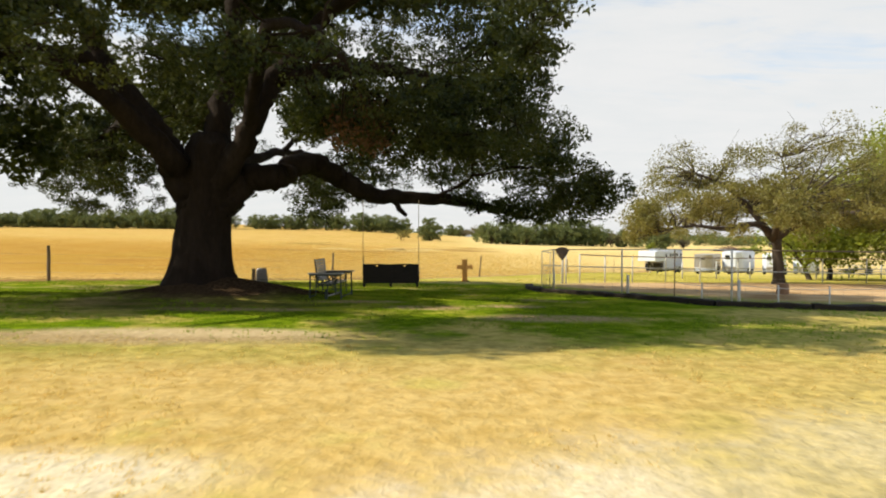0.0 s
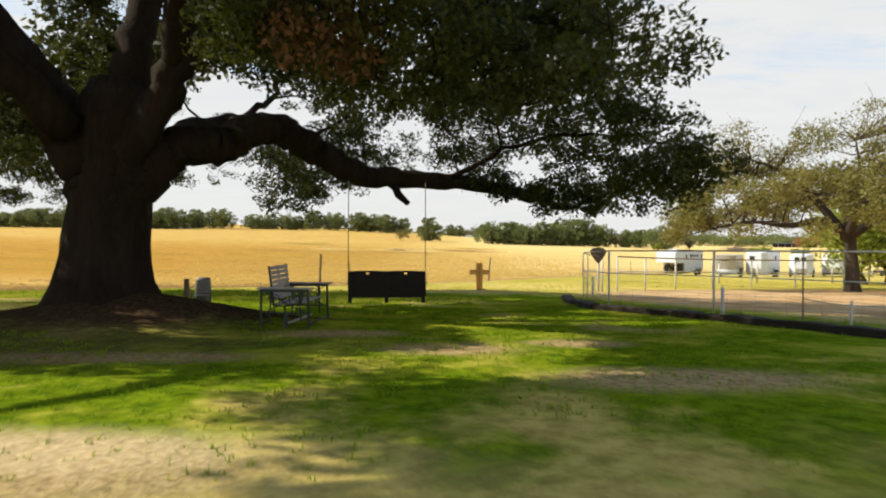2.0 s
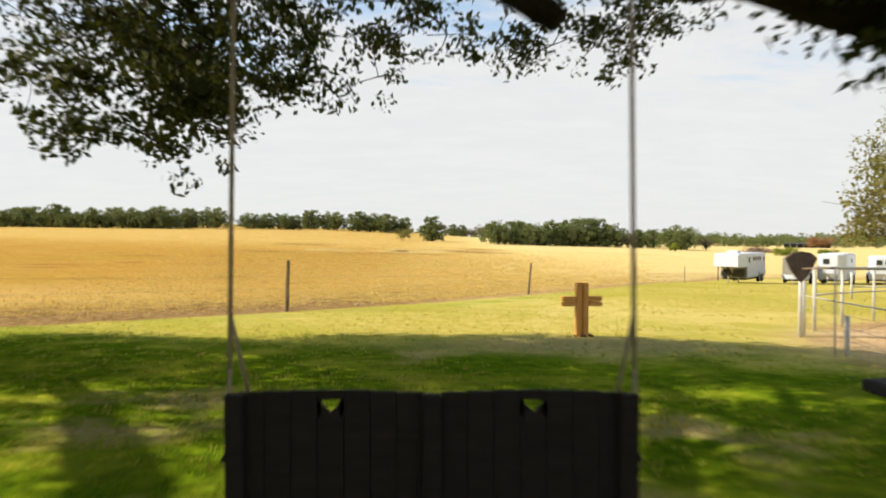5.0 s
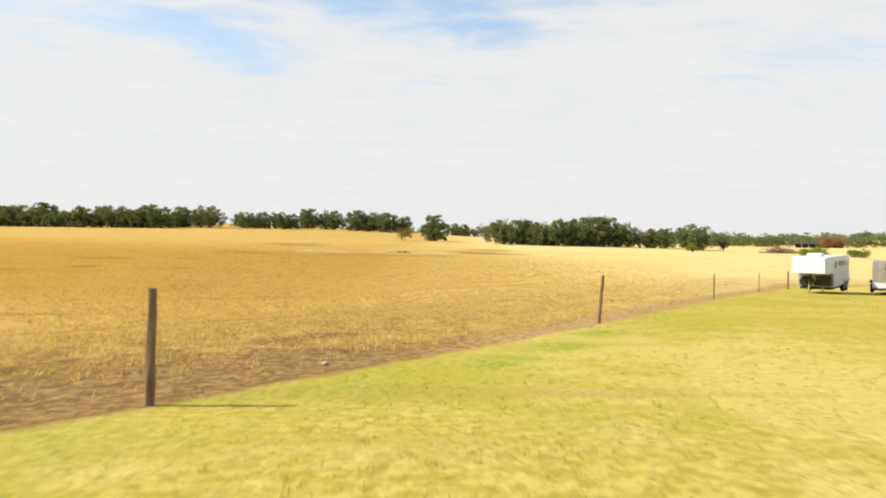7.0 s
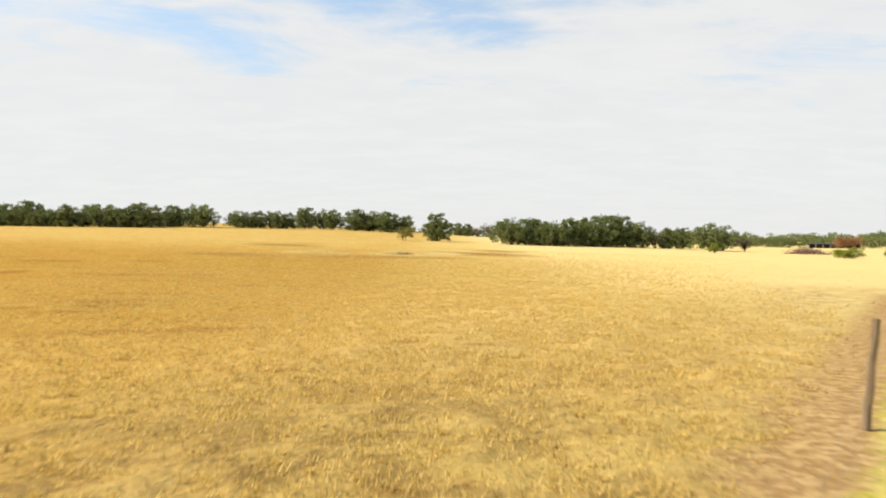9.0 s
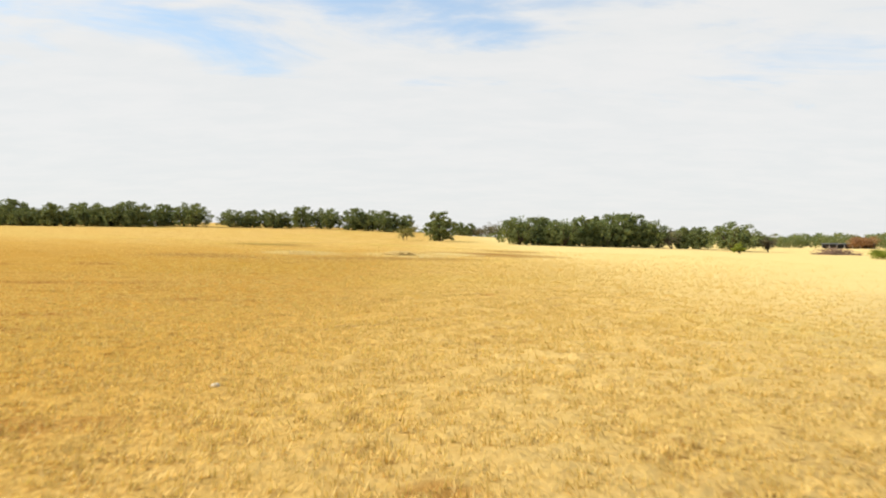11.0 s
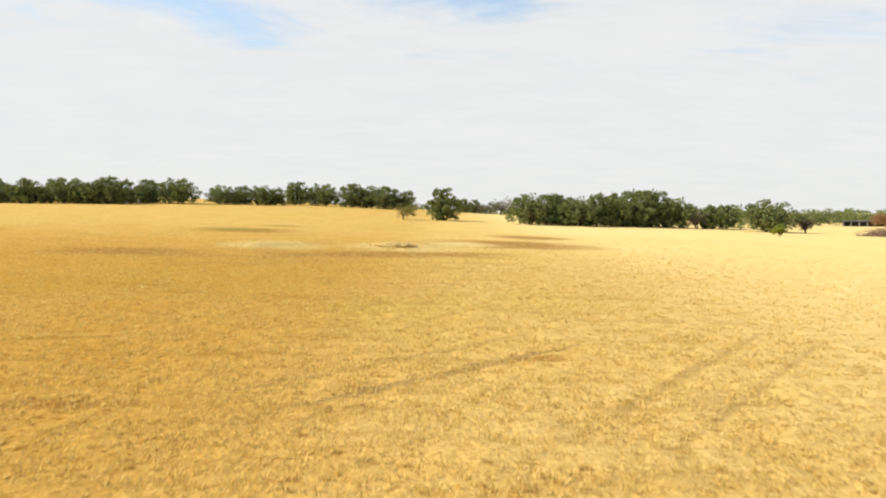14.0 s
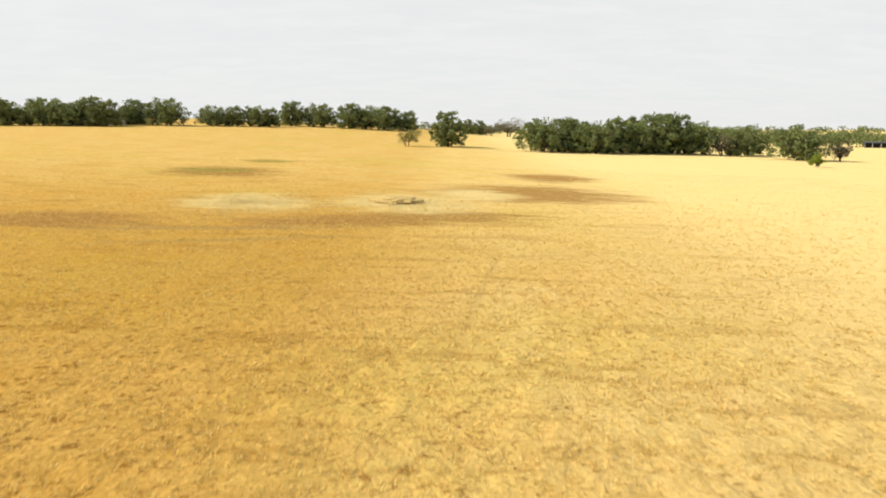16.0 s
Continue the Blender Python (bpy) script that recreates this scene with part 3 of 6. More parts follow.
def tris_mesh(name, q, mat):
    """One mesh of separate triangles from an array (n, 3, 3)."""
    n = len(q)
    me = bpy.data.meshes.new(name)
    me.vertices.add(3 * n)
    me.vertices.foreach_set("co", np.ascontiguousarray(q, dtype=np.float32).ravel())
    me.loops.add(3 * n)
    me.loops.foreach_set("vertex_index", np.arange(3 * n, dtype=np.int32))
    me.polygons.add(n)
    me.polygons.foreach_set("loop_start", np.arange(0, 3 * n, 3, dtype=np.int32))
    me.materials.append(mat)
    me.update(calc_edges=True)
    me.validate()
    return me


def leaf_quads(centres, spread, count, length, rng, width=0.5, droop=0.0):
    """Small pointed leaves scattered round each centre; spread is (n, 3)."""
    n = len(centres)
    c = np.repeat(centres, count, axis=0)
    s = np.repeat(spread, count, axis=0)
    d = rng.normal(size=c.shape)
    d *= (rng.random((len(c), 1)) ** 0.4) / (np.linalg.norm(d, axis=1)[:, None] + 1e-9)
    p = c + d * s
    ax = rng.normal(size=p.shape) + np.array([0, 0, -droop])
    ax /= np.linalg.norm(ax, axis=1)[:, None]
    nn = rng.normal(size=p.shape) + np.array([0, 0, 0.8])
    w = np.cross(ax, nn)
    w /= np.linalg.norm(w, axis=1)[:, None] + 1e-9
    L = (length * (0.6 + 0.8 * rng.random(len(p))))[:, None]
    tip, side = ax * L * 0.5, w * L * 0.5 * width
    return np.stack([p - tip, p + side - tip * 0.1, p + tip, p - side - tip * 0.1], axis=1)

# ---- ground ----
def fence_side(x, y):
    """Metres past the wire fence, towards the pasture."""
    return (y - 49.29 - 1.49 * x) / 1.794


def ground_sheet():
    def line(a, b, step, lo, hi):
        mid = list(np.arange(a, b + 1e-6, step))
        out, s, v = [], step, b
        while v < hi:
            s *= 1.13
            v += s
            out.append(v)
        low, s, v = [], step, a
        while v > lo:
            s *= 1.13
            v -= s
            low.append(v)
        return np.array(low[::-1] + mid + out)
    xs, ys = line(-15, 9, 0.19, -3200, 3200), line(-3, 112, 0.21, -900, 3600)
    gx, gy = np.meshgrid(xs, ys)
    z = gz(gx, gy)
    near = np.clip((20 - np.abs(gx + 3)) / 6, 0, 1) * np.clip((125 - gy) / 20, 0, 1) * np.clip((gy + 3) / 2, 0, 1)
    bumps = value_noise(gx, gy, 0.46, 1) ** 3 * 0.10 + value_noise(gx, gy, 1.3, 2) * 0.05 + (value_noise(gx, gy, 0.22, 3) - 0.5) * 0.035
    rough = 0.2 + 0.8 * np.clip((fence_side(gx, gy) - 0.3) / 2.0, 0, 1)
    z = z + near * rough * (bumps - 0.04)
    for x0, y0, x1, y1, w, k in TRACKS:
        L = math.hypot(x1 - x0, y1 - y0)
        u = ((gx - x0) * (x1 - x0) + (gy - y0) * (y1 - y0)) / L
        v = np.abs((gx - x0) * (y1 - y0) - (gy - y0) * (x1 - x0)) / L
        z = z - 0.07 * k * np.exp(-(v / (w * 1.2)) ** 2) * ((u > 0) & (u < L))
    nx = len(xs)
    v = np.stack([gx, gy, z], -1).reshape(-1, 3)
    i = np.arange(nx * (len(ys) - 1)).reshape(len(ys) - 1, nx)[:, :-1].ravel()
    f = np.stack([i, i + 1, i + nx + 1, i + nx], -1).tolist()
    ob = new("ground", mesh_from("ground", v, f, M_GROUND, True))
    tagged(ob, "rolling ground of lawn, mown yard and dry golden pasture", "ground", kind="structure")


ground_sheet()


def grass_stuff(name, n, x0, x1, y0, y1, keep, mat, size, label, seed, power=1.0, b=6):
    """Tufts of a few blades each."""
    rng = np.random.default_rng(seed)
    x = x0 + (x1 - x0) * rng.random(n)
    y = y0 + (y1 - y0) * rng.random(n) ** power
    k = keep(x, y, rng)
    x, y = x[k], y[k]
    z = gz(x, y)
    c = np.repeat(np.stack([x, y, z - 0.01], -1), b, axis=0)
    c[:, :2] += rng.normal(size=(len(c), 2)) * size * 0.55
    h = size * (0.5 + rng.random(len(c)))
    az = rng.random(len(c)) * 2 * np.pi
    lean = rng.random(len(c)) * 1.5 + 0.2
    up_v = np.stack([np.cos(az) * lean, np.sin(az) * lean, np.ones(len(c))], -1)
    up_v *= (h / np.linalg.norm(up_v, axis=1))[:, None]
    side = np.stack([-np.sin(az), np.cos(az), 0 * az], -1) * (size * 0.11)
    q = np.stack([c - side, c + side, c + up_v], axis=1)
    ob = new(name, tris_mesh(name, q, mat))
    tagged(ob, label, "grass", kind="stuff")


def patchy(x, y, s=0.25, o=0.0):
    return np.sin(x * s * 2.1 + 1.3 + o) * np.cos(y * s * 1.7 - 0.4 + o) + 0.5 * np.sin(x * s * 5.3 + y * s * 4.1 + o)


def in_pen(x, y):
    return ((x - PEN[0]) / 12.2) ** 2 + ((y - PEN[1]) / 11.8) ** 2 < 1


grass_stuff("lawn_grass", 27000, -16, 10, 8, 34, lambda x, y, r: (patchy(x, y) > -0.55) & (np.hypot(x - TRUNK[0], y - TRUNK[1]) > 2.6) & ~in_pen(x, y) & (y + 0.25 * x < 23 + 9 * r.random(len(x))) & (y > 9 + 3 * r.random(len(x))),
            M_GRASS_LAWN, 0.06, "short watered green lawn under the oak", 11)
grass_stuff("front_yard_grass", 18000, -14, 14, 2, 9.5, lambda x, y, r: (patchy(x, y, 0.3) > -0.2) & (r.random(len(x)) < 1.6 - 0.13 * y) & (y - 0.42 * x > 4.0 + 1.5 * r.random(len(x))), M_GRASS_DRY, 0.045, "short dry straw-coloured grass of the front yard", 12)
grass_stuff("yard_grass", 24000, -16, 22, 23, 74, lambda x, y, r: (fence_side(x, y) < -0.1) & (patchy(x, y, 0.2) > -0.6) & ~in_pen(x, y), M_GRASS_YARD, 0.06, "mown yellow-green yard grass beside the fence", 13, 1.3)
grass_stuff("pasture_grass", 75000, -60, 50, 30, 190, lambda x, y, r: (fence_side(x, y) > 0.8 + 5.0 * r.random(len(x))) & (patchy(x, y, 0.5, 1) > -0.5) & (np.abs(x + 4) < (4 + 0.34 * (y - 25)) * (1.4 - 0.8 * r.random(len(x)))), M_GRASS_DRY, 0.10, "grazed dry golden pasture grass in tufts", 14, 1.5)
grass_stuff("bunch_grass", 235000, -42, 36, 35, 150, lambda x, y, r: (fence_side(x, y) > 0.9 + (1.0 + 8.0 * np.clip((-3.5 - x) / 4, 0, 1)) * r.random(len(x))) & (np.abs(x + 5.5) < (9 + 0.2 * (y - 42)) * (0.45 + 1.0 * r.random(len(x)))) & (r.random(len(x)) < (150 - y) / 72) & (r.random(len(x)) < (y - 30) / 12) & (patchy(x, y, 0.9, 3) > -0.7 - 0.8 * r.random(len(x))), M_GRASS_DRY, 0.12, "low bunches of dry golden pasture grass", 16, 1.0, 7)
grass_stuff("dead_tufts", 15000, -30, 24, 34, 130, lambda x, y, r: (fence_side(x, y) > 0.2) & (patchy(x, y, 0.7, 2) > 0.35), foliage("brown_tufts", (0.30, 0.175, 0.055), (0.42, 0.27, 0.10), (0.34, 0.22, 0.06), 0.2, 0.9), 0.10, "darker brown dead tufts in the grazed pasture", 15, 1.2)


# ---- trees ----
def branch_to(a, b, rng, r0, r1, sag=0.0, sides=5, n=5, wander=0.04):
    a, b = np.asarray(a, float), np.asarray(b, float)
    u = np.linspace(0, 1, n)[:, None]
    p = a + (b - a) * u
    L = np.linalg.norm(b - a)
    p[1:-1] += rng.normal(size=(n - 2, 3)) * L * wander
    p[:, 2] += (sag * L * 4 * u * (1 - u))[:, 0]
    return (p, np.linspace(r0, r1, n), sides, 0.15)


def great_oak():
    tree = empty("great_oak", pose(TRUNK[0], TRUNK[1], gzf(*TRUNK) - 0.25), "huge old live oak with dark bark and wide evergreen crown", "tree")
    o = np.array([TRUNK[0], TRUNK[1], gzf(*TRUNK) - 0.25])
    rng = np.random.default_rng(21)
    # trunk with flared, buttressed foot
    zs = np.array([-0.3, 0.15, 0.4, 0.75, 1.2, 1.8, 2.5, 3.1, 3.6, 4.0])
    rs = np.array([1.12, 0.90, 0.80, 0.74, 0.70, 0.67, 0.65, 0.66, 0.62, 0.40])
    xo = np.array([-0.36, -0.32, -0.30, -0.28, -0.24, -0.18, -0.12, -0.06, -0.04, -0.04])
    V, F, S = [], [], 40
    for z, r, dx in zip(zs, rs, xo):
        for j in range(S):
            a = 2 * math.pi * j / S
            flare = max(0.0, 1.3 - z) / 1.3
            rr = r * (1 + 0.11 * flare * math.sin(5 * a + 0.7) + 0.05 * math.sin(9 * a + z * 1.5) + 0.035 * math.sin(23 * a + z * 3) + 0.03 * noise.noise((math.cos(a) * 3, math.sin(a) * 3, z * 2)))
            V.append((rr * math.cos(a) + dx, rr * math.sin(a), z))
    for i in range(len(zs) - 1):
        for j in range(S):
            k = (j + 1) % S
            F.append((i * S + j, i * S + k, (i + 1) * S + k, (i + 1) * S + j))
    F.append(tuple((len(zs) - 1) * S + j for j in range(S)))
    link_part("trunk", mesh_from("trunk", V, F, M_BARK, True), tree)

    skeleton = []

    def limb(pts, rad):
        p, r = smooth_path(np.array(pts) - o, rad, 5)
        p[2:-1] += rng.normal(size=(len(p) - 3, 3)) * 0.035
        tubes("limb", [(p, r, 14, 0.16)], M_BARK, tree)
        skeleton.extend((q, s) for q, s in zip(p, r) if s < 0.36)

    # the low swing limb first, then the others
    limb([(-6.0, 18.3, 2.55), (-5.5, 18.5, 3.05), (-5.13, 18.7, 3.36), (-4.65, 18.95, 3.4), (-4.41, 19.2, 3.54), (-4.15, 19.6, 3.78), (-3.69, 20.2, 3.86), (-3.21, 20.6, 3.64), (-2.66, 20.9, 3.28), (-2.05, 21.15, 3.06), (-1.33, 21.6, 3.02), (-0.3, 22.0, 2.98), (1.04, 22.5, 2.82), (1.9, 22.8, 2.62), (2.75, 23.0, 2.45), (3.6, 22.6, 2.75)],
         [0.45, 0.42, 0.38, 0.36, 0.36, 0.33, 0.32, 0.31, 0.29, 0.25, 0.215, 0.19, 0.15, 0.12, 0.085, 0.05])
    limb([(-6.25, 18.2, 1.7), (-6.42, 18.2, 2.5), (-6.78, 18.15, 3.3), (-7.2, 18.1, 4.1), (-7.75, 18.0, 4.95), (-8.7, 18.0, 6.2), (-9.6, 18.3, 7.7), (-11.4, 19.2, 9.0), (-13.4, 20.2, 9.4)],
         [0.42, 0.46, 0.46, 0.4, 0.34, 0.29, 0.23, 0.15, 0.07])
    limb([(-6.2, 18.35, 2.3), (-6.2, 18.4, 3.3), (-6.05, 18.5, 4.4), (-5.9, 18.7, 5.5), (-5.7, 19.0, 7.1), (-5.9, 19.5, 9.0), (-6.4, 20.2, 10.8)],
         [0.45, 0.42, 0.36, 0.29, 0.24, 0.17, 0.07])
    limb([(-6.05, 18.15, 2.2), (-5.85, 18.1, 3.1), (-5.3, 18.0, 3.95), (-4.85, 17.9, 4.75), (-4.2, 17.7, 5.8), (-2.7, 17.3, 7.4), (-0.6, 16.8, 8.4), (1.8, 16.4, 8.2)],
         [0.42, 0.38, 0.3, 0.26, 0.22, 0.17, 0.12, 0.05])
    limb([(-6.9, 18.8, 3.3), (-8.4, 20.6, 4.7), (-10.4, 23.2, 5.6), (-12.6, 26.2, 5.6), (-14.4, 28.6, 4.8)],
         [0.36, 0.27, 0.2, 0.13, 0.06])
    limb([(-6.1, 19.0, 3.0), (-5.9, 20.8, 3.95), (-5.4, 23.4, 4.6), (-5.0, 26.0, 4.8), (-4.8, 28.0, 4.4)],
         [0.26, 0.17, 0.12, 0.08, 0.04])
    limb([(-4.95, 17.9, 4.6), (-4.45, 16.7, 5.7), (-3.6, 14.4, 6.1), (-2.5, 12.8, 5.6), (-1.5, 12.2, 4.7)],
         [0.2, 0.17, 0.13, 0.09, 0.05])
    limb([(-6.7, 17.7, 3.5), (-7.8, 16.2, 5.0), (-9.8, 13.2, 6.4), (-11.2, 10.8, 6.4)],
         [0.34, 0.24, 0.15, 0.06])
    limb([(-4.2, 17.7, 5.8), (-1.8, 18.4, 6.2), (0.4, 18.8, 5.9), (1.4, 18.7, 5.7), (2.2, 18.6, 5.2)],
         [0.24, 0.19, 0.15, 0.1, 0.04])
    limb([(-5.4, 23.4, 4.6), (-5.0, 25.2, 5.6), (-5.5, 27.6, 6.6)],
         [0.10, 0.07, 0.04])
    limb([(-2.7, 17.3, 7.4), (-0.8, 14.6, 7.6), (1.6, 13.2, 6.9)],
         [0.18, 0.12, 0.05])
    limb([(-0.3, 22.0, 3.0), (1.0, 21.3, 3.6), (2.4, 20.4, 3.8), (3.9, 19.4, 3.5)],
         [0.06, 0.045, 0.032, 0.02])
    limb([(-8.7, 18.0, 6.2), (-10.2, 17.6, 6.5), (-11.8, 17.4, 6.0), (-13.2, 17.6, 5.3), (-14.6, 18.0, 4.5)],
         [0.24, 0.18, 0.14, 0.1, 0.05])
    limb([(-9.6, 18.3, 7.7), (-10.9, 16.4, 8.1), (-13.0, 15.2, 7.6)],
         [0.2, 0.13, 0.05])
    tubes("limb", [(np.array([(-1.62, 21.5, 2.98), (-1.42, 21.4, 2.80), (-1.34, 21.3, 2.62), (-1.12, 21.2, 2.42)]) - o, [0.13, 0.095, 0.085, 0.06], 10, 0.2)], M_BARK, tree, "broken stub of a dead branch")
    tubes("limb", [(np.array([(1.0, 22.5, 2.82), (1.12, 22.4, 2.66), (1.16, 22.4, 2.5)]) - o, [0.09, 0.07, 0.04], 8, 0.2)], M_BARK, tree, "broken stub of a dead branch")
    sk = np.array([s[0] for s in skeleton])

    # clumps of leaves in a wide dome, thick on top, ragged below
    def sun_gap(x, y, z):
        # openings in the crown that let the light fall through in patches
        a = x + (z - 0.2) / math.tan(SUN_EL)
        if a > 6.5 + 1.1 * max(0.0, y - 12.0):
            return True
        for ga, gy, ra, ry in ((0.9, 16.0, 1.7, 1.4), (1.8, 18.9, 2.5, 0.85), (-1.9, 16.4, 0.8, 0.45), (-0.7, 14.3, 1.6, 0.9), (-0.5, 12.9, 1.4, 0.55), (-1.8, 12.6, 1.1, 0.8), (-6.2, 9.4, 4.2, 1.6)):
            if ((a - ga) / ra) ** 2 + ((y - gy) / ry) ** 2 < 1:
                return True
        return noise.noise((a * 0.33 + 5.2, y * 0.55 + 1.7, 0.0)) > (0.14 if y > 14.5 else 0.06) and 8.5 < y < 24.0
    C, S3 = [], []
    cx, cy = -5.4, 18.9
    while len(C) < 900:
        a, u = rng.random() * 2 * math.pi, math.sqrt(rng.random())
        R = 10.6 * (1 + 0.10 * math.sin(3 * a + 1.0) + 0.06 * math.sin(7 * a + 0.3))
        x, y = cx + R * u * math.cos(a), cy + R * 1.06 * u * math.sin(a)
        top = 3.6 + 8.6 * math.sqrt(max(0.0, 1 - u * u)) + 0.5 * math.sin(x * 1.3) * math.cos(y * 1.1)
        low = 3.7 + 2.0 * (1 - u) ** 1.2 + 0.35 * math.sin(x * 1.7 + y)
        if top < low + 0.2:
            continue
        v = rng.random()
        z = top - abs(rng.normal()) * 0.9 if v < 0.5 else (low + abs(rng.normal()) * 0.6 if v < 0.78 else low + (top - low) * rng.random())
        if z < low - 0.2:
            continue
        edge = float(np.interp(z, (2.85, 4.0, 5.0, 6.0, 8.0), (4.4, 3.3, 2.9, 2.7, 2.3)))
        if x > edge * min(1.12, max(0.74, y / 16)):
            continue
        if -7.8 < x < -4.2 and 15.5 < y < 20.5 and z < 6.0:
            continue
        if y < 9.3:
            continue
        if x > 0.2 and y > 17 and z < 6.5 and rng.random() < 0.3:
            continue
        if -5.5 < x < 0.2 and 16.5 < y < 27 and z < 7.6 and rng.random() < 0.35:
            continue
        if x < -4.5 and z < 9.0 and rng.random() < 0.52:
            continue
        if y < 12.6 and x < -8.5:
            continue
        if y > 20.5 and -10.5 < x < -4.5 and z < 8.0 and rng.random() < 0.5:
            continue
        # keep the view under the swing limb open, and gaps that show the sky
        if y < 17 and z < 4.4 and -4.5 < x:
            continue
        if noise.noise((x * 0.45, y * 0.45, z * 0.8)) < (-0.09 if x > -4 else 0.04) and z < 9.0:
            continue
        if sun_gap(x, y, z):
            continue
        C.append((x, y, z))
        k = 0.75 + 0.5 * rng.random()
        S3.append((0.66 * k, 0.66 * k, 0.42 * k))
    # low sprays hanging at the rim
    def spray(bx, by, bz, rx, ry, rz, n):
        for _ in range(n):
            d = rng.normal(size=3)
            d *= rng.random() ** 0.4 / np.linalg.norm(d)
            C.append((bx + d[0] * rx, by + d[1] * ry, bz + d[2] * rz))
            k = 0.65 + 0.45 * rng.random()
            S3.append((0.56 * k, 0.56 * k, 0.36 * k))
    spray(3.2, 20.8, 3.45, 1.5, 2.0, 0.75, 19)
    spray(1.6, 22.4, 3.75, 1.9, 0.9, 0.6, 17)
    spray(3.5, 19.0, 3.1, 0.8, 1.0, 0.55, 18)
    spray(4.3, 19.0, 3.0, 0.5, 0.8, 0.35, 10)
    spray(-5.2, 29.2, 3.62, 0.6, 0.8, 0.25, 7)
    spray(3.0, 22.6, 2.75, 0.9, 0.7, 0.45, 11)
    spray(1.3, 16.0, 5.4, 0.9, 1.4, 1.1, 30)
    spray(0.8, 17.8, 7.0, 1.0, 2.0, 1.2, 26)
    spray(-4.3, 25.6, 3.25, 1.7, 1.4, 1.0, 36)
    spray(-8.3, 25.4, 3.9, 1.3, 1.4, 0.75, 22)
    spray(-3.75, 12.0, 4.95, 0.7, 0.9, 0.7, 13)
    spray(-7.0, 12.0, 5.4, 1.1, 1.0, 0.6, 18)
    spray(2.3, 21.6, 2.65, 0.9, 0.8, 0.4, 15)
    spray(0.9, 22.2, 3.05, 0.9, 0.5, 0.35, 10)
    spray(1.6, 17.4, 4.2, 1.0, 1.0, 0.6, 16)
    spray(-3.0, 17.6, 4.75, 1.1, 1.0, 0.55, 20)
    spray(-2.6, 15.4, 4.4, 0.9, 0.9, 0.5, 12)
    spray(2.0, 16.4, 5.8, 0.8, 1.0, 0.9, 18)
    spray(0.2, 14.4, 3.85, 2.4, 1.5, 0.7, 58)
    spray(-2.3, 14.6, 4.3, 1.2, 1.2, 0.6, 20)
    spray(3.9, 20.4, 2.75, 0.7, 0.9, 0.4, 12)
    spray(-0.6, 20.4, 4.7, 2.4, 1.2, 0.5, 24)
    spray(0.9, 22.6, 4.9, 2.0, 1.2, 0.6, 24)
    spray(3.1, 17.6, 3.6, 0.6, 0.9, 0.35, 9)
    spray(-3.0, 24.4, 3.8, 1.5, 1.1, 0.8, 13)
    spray(2.6, 20.4, 4.3, 1.2, 1.8, 0.7, 13)
    spray(0.3, 16.2, 4.85, 2.2, 1.5, 0.45, 46)
    spray(-1.8, 20.0, 5.1, 1.6, 1.4, 0.5, 13)
    spray(-13.4, 28.0, 4.0, 2.6, 2.4, 1.3, 70)
    spray(-12.8, 25.0, 4.4, 1.6, 1.8, 1.2, 32)
    spray(-14.4, 22.5, 5.0, 1.8, 2.4, 1.6, 28)
    spray(-5.4, 28.0, 4.1, 1.3, 1.0, 0.6, 20)
    spray(-1.8, 13.4, 4.4, 1.2, 1.1, 0.5, 18)
    spray(-12.6, 17.5, 5.4, 1.6, 2.2, 1.4, 20)
    spray(-7.0, 13.0, 5.0, 1.8, 1.4, 0.6, 10)
    spray(1.3, 11.7, 5.4, 0.7, 1.3, 0.8, 22)
    spray(-8.7, 22.0, 6.9, 1.1, 1.0, 1.1, 22)
    spray(-8.0, 23.2, 5.7, 1.0, 1.0, 0.7, 10)
    C, S3 = np.array(C) - o, np.array(S3)
    # branches grow out from the limbs, each clump on the nearest wood that already stands
    paths = []
    first = np.array([np.linalg.norm((sk - c) * np.array([1, 1, 1.3]), axis=1).min() for c in C])
    nodes, thick = list(sk), [min(0.03, v[1] * 0.6) for v in skeleton]
    for i in np.argsort(first):
        d = np.linalg.norm((np.array(nodes) - C[i]) * np.array([1, 1, 1.3]), axis=1)
        j = int(np.argmin(d))
        r1 = max(0.007, thick[j] * 0.7)
        paths.append(branch_to(nodes[j], C[i], rng, thick[j], r1, 0.05, 4, 5, 0.07))
        nodes.append(C[i])
        thick.append(r1)
    # each clump is a handful of twigs, each with its own small tuft of leaves
    twig = np.repeat(C, 6, axis=0)
    d = rng.normal(size=twig.shape)
    d *= (0.35 + 0.65 * rng.random((len(d), 1))) / np.linalg.norm(d, axis=1)[:, None]
    twig = twig + d * np.repeat(S3, 6, axis=0) * 1.05
    for i in range(0, len(twig), 2):
        paths.append(branch_to(C[i // 6], twig[i], rng, 0.010, 0.004, 0, 3, 3))
    tubes("branchwork", paths, M_BARK, tree)
    q = leaf_quads(twig, np.tile([0.21, 0.21, 0.15], (len(twig), 1)) * (0.7 + 0.6 * rng.random((len(twig), 1))), 30, 0.088, rng, 0.55, 0.3)
    # the upper crown, mostly out of view, its large leaves added for shade
    T = []
    while len(T) < 330:
        a, u = rng.random() * 2 * math.pi, math.sqrt(rng.random())
        x, y = cx + 10.0 * u * math.cos(a), cy + 11.0 * u * math.sin(a)
        z = 4.2 + 7.8 * math.sqrt(max(0.0, 1 - u * u)) - rng.random() * 1.5
        if z < 8.0 + max(0.0, 0.25 * (y - 18)) or x > 0.5:
            continue
        if not sun_gap(x, y, z):
            T.append((x, y, z))
    # mostly unseen leaf clumps added front, west and back, placed to shade the yard
    n0 = len(T)
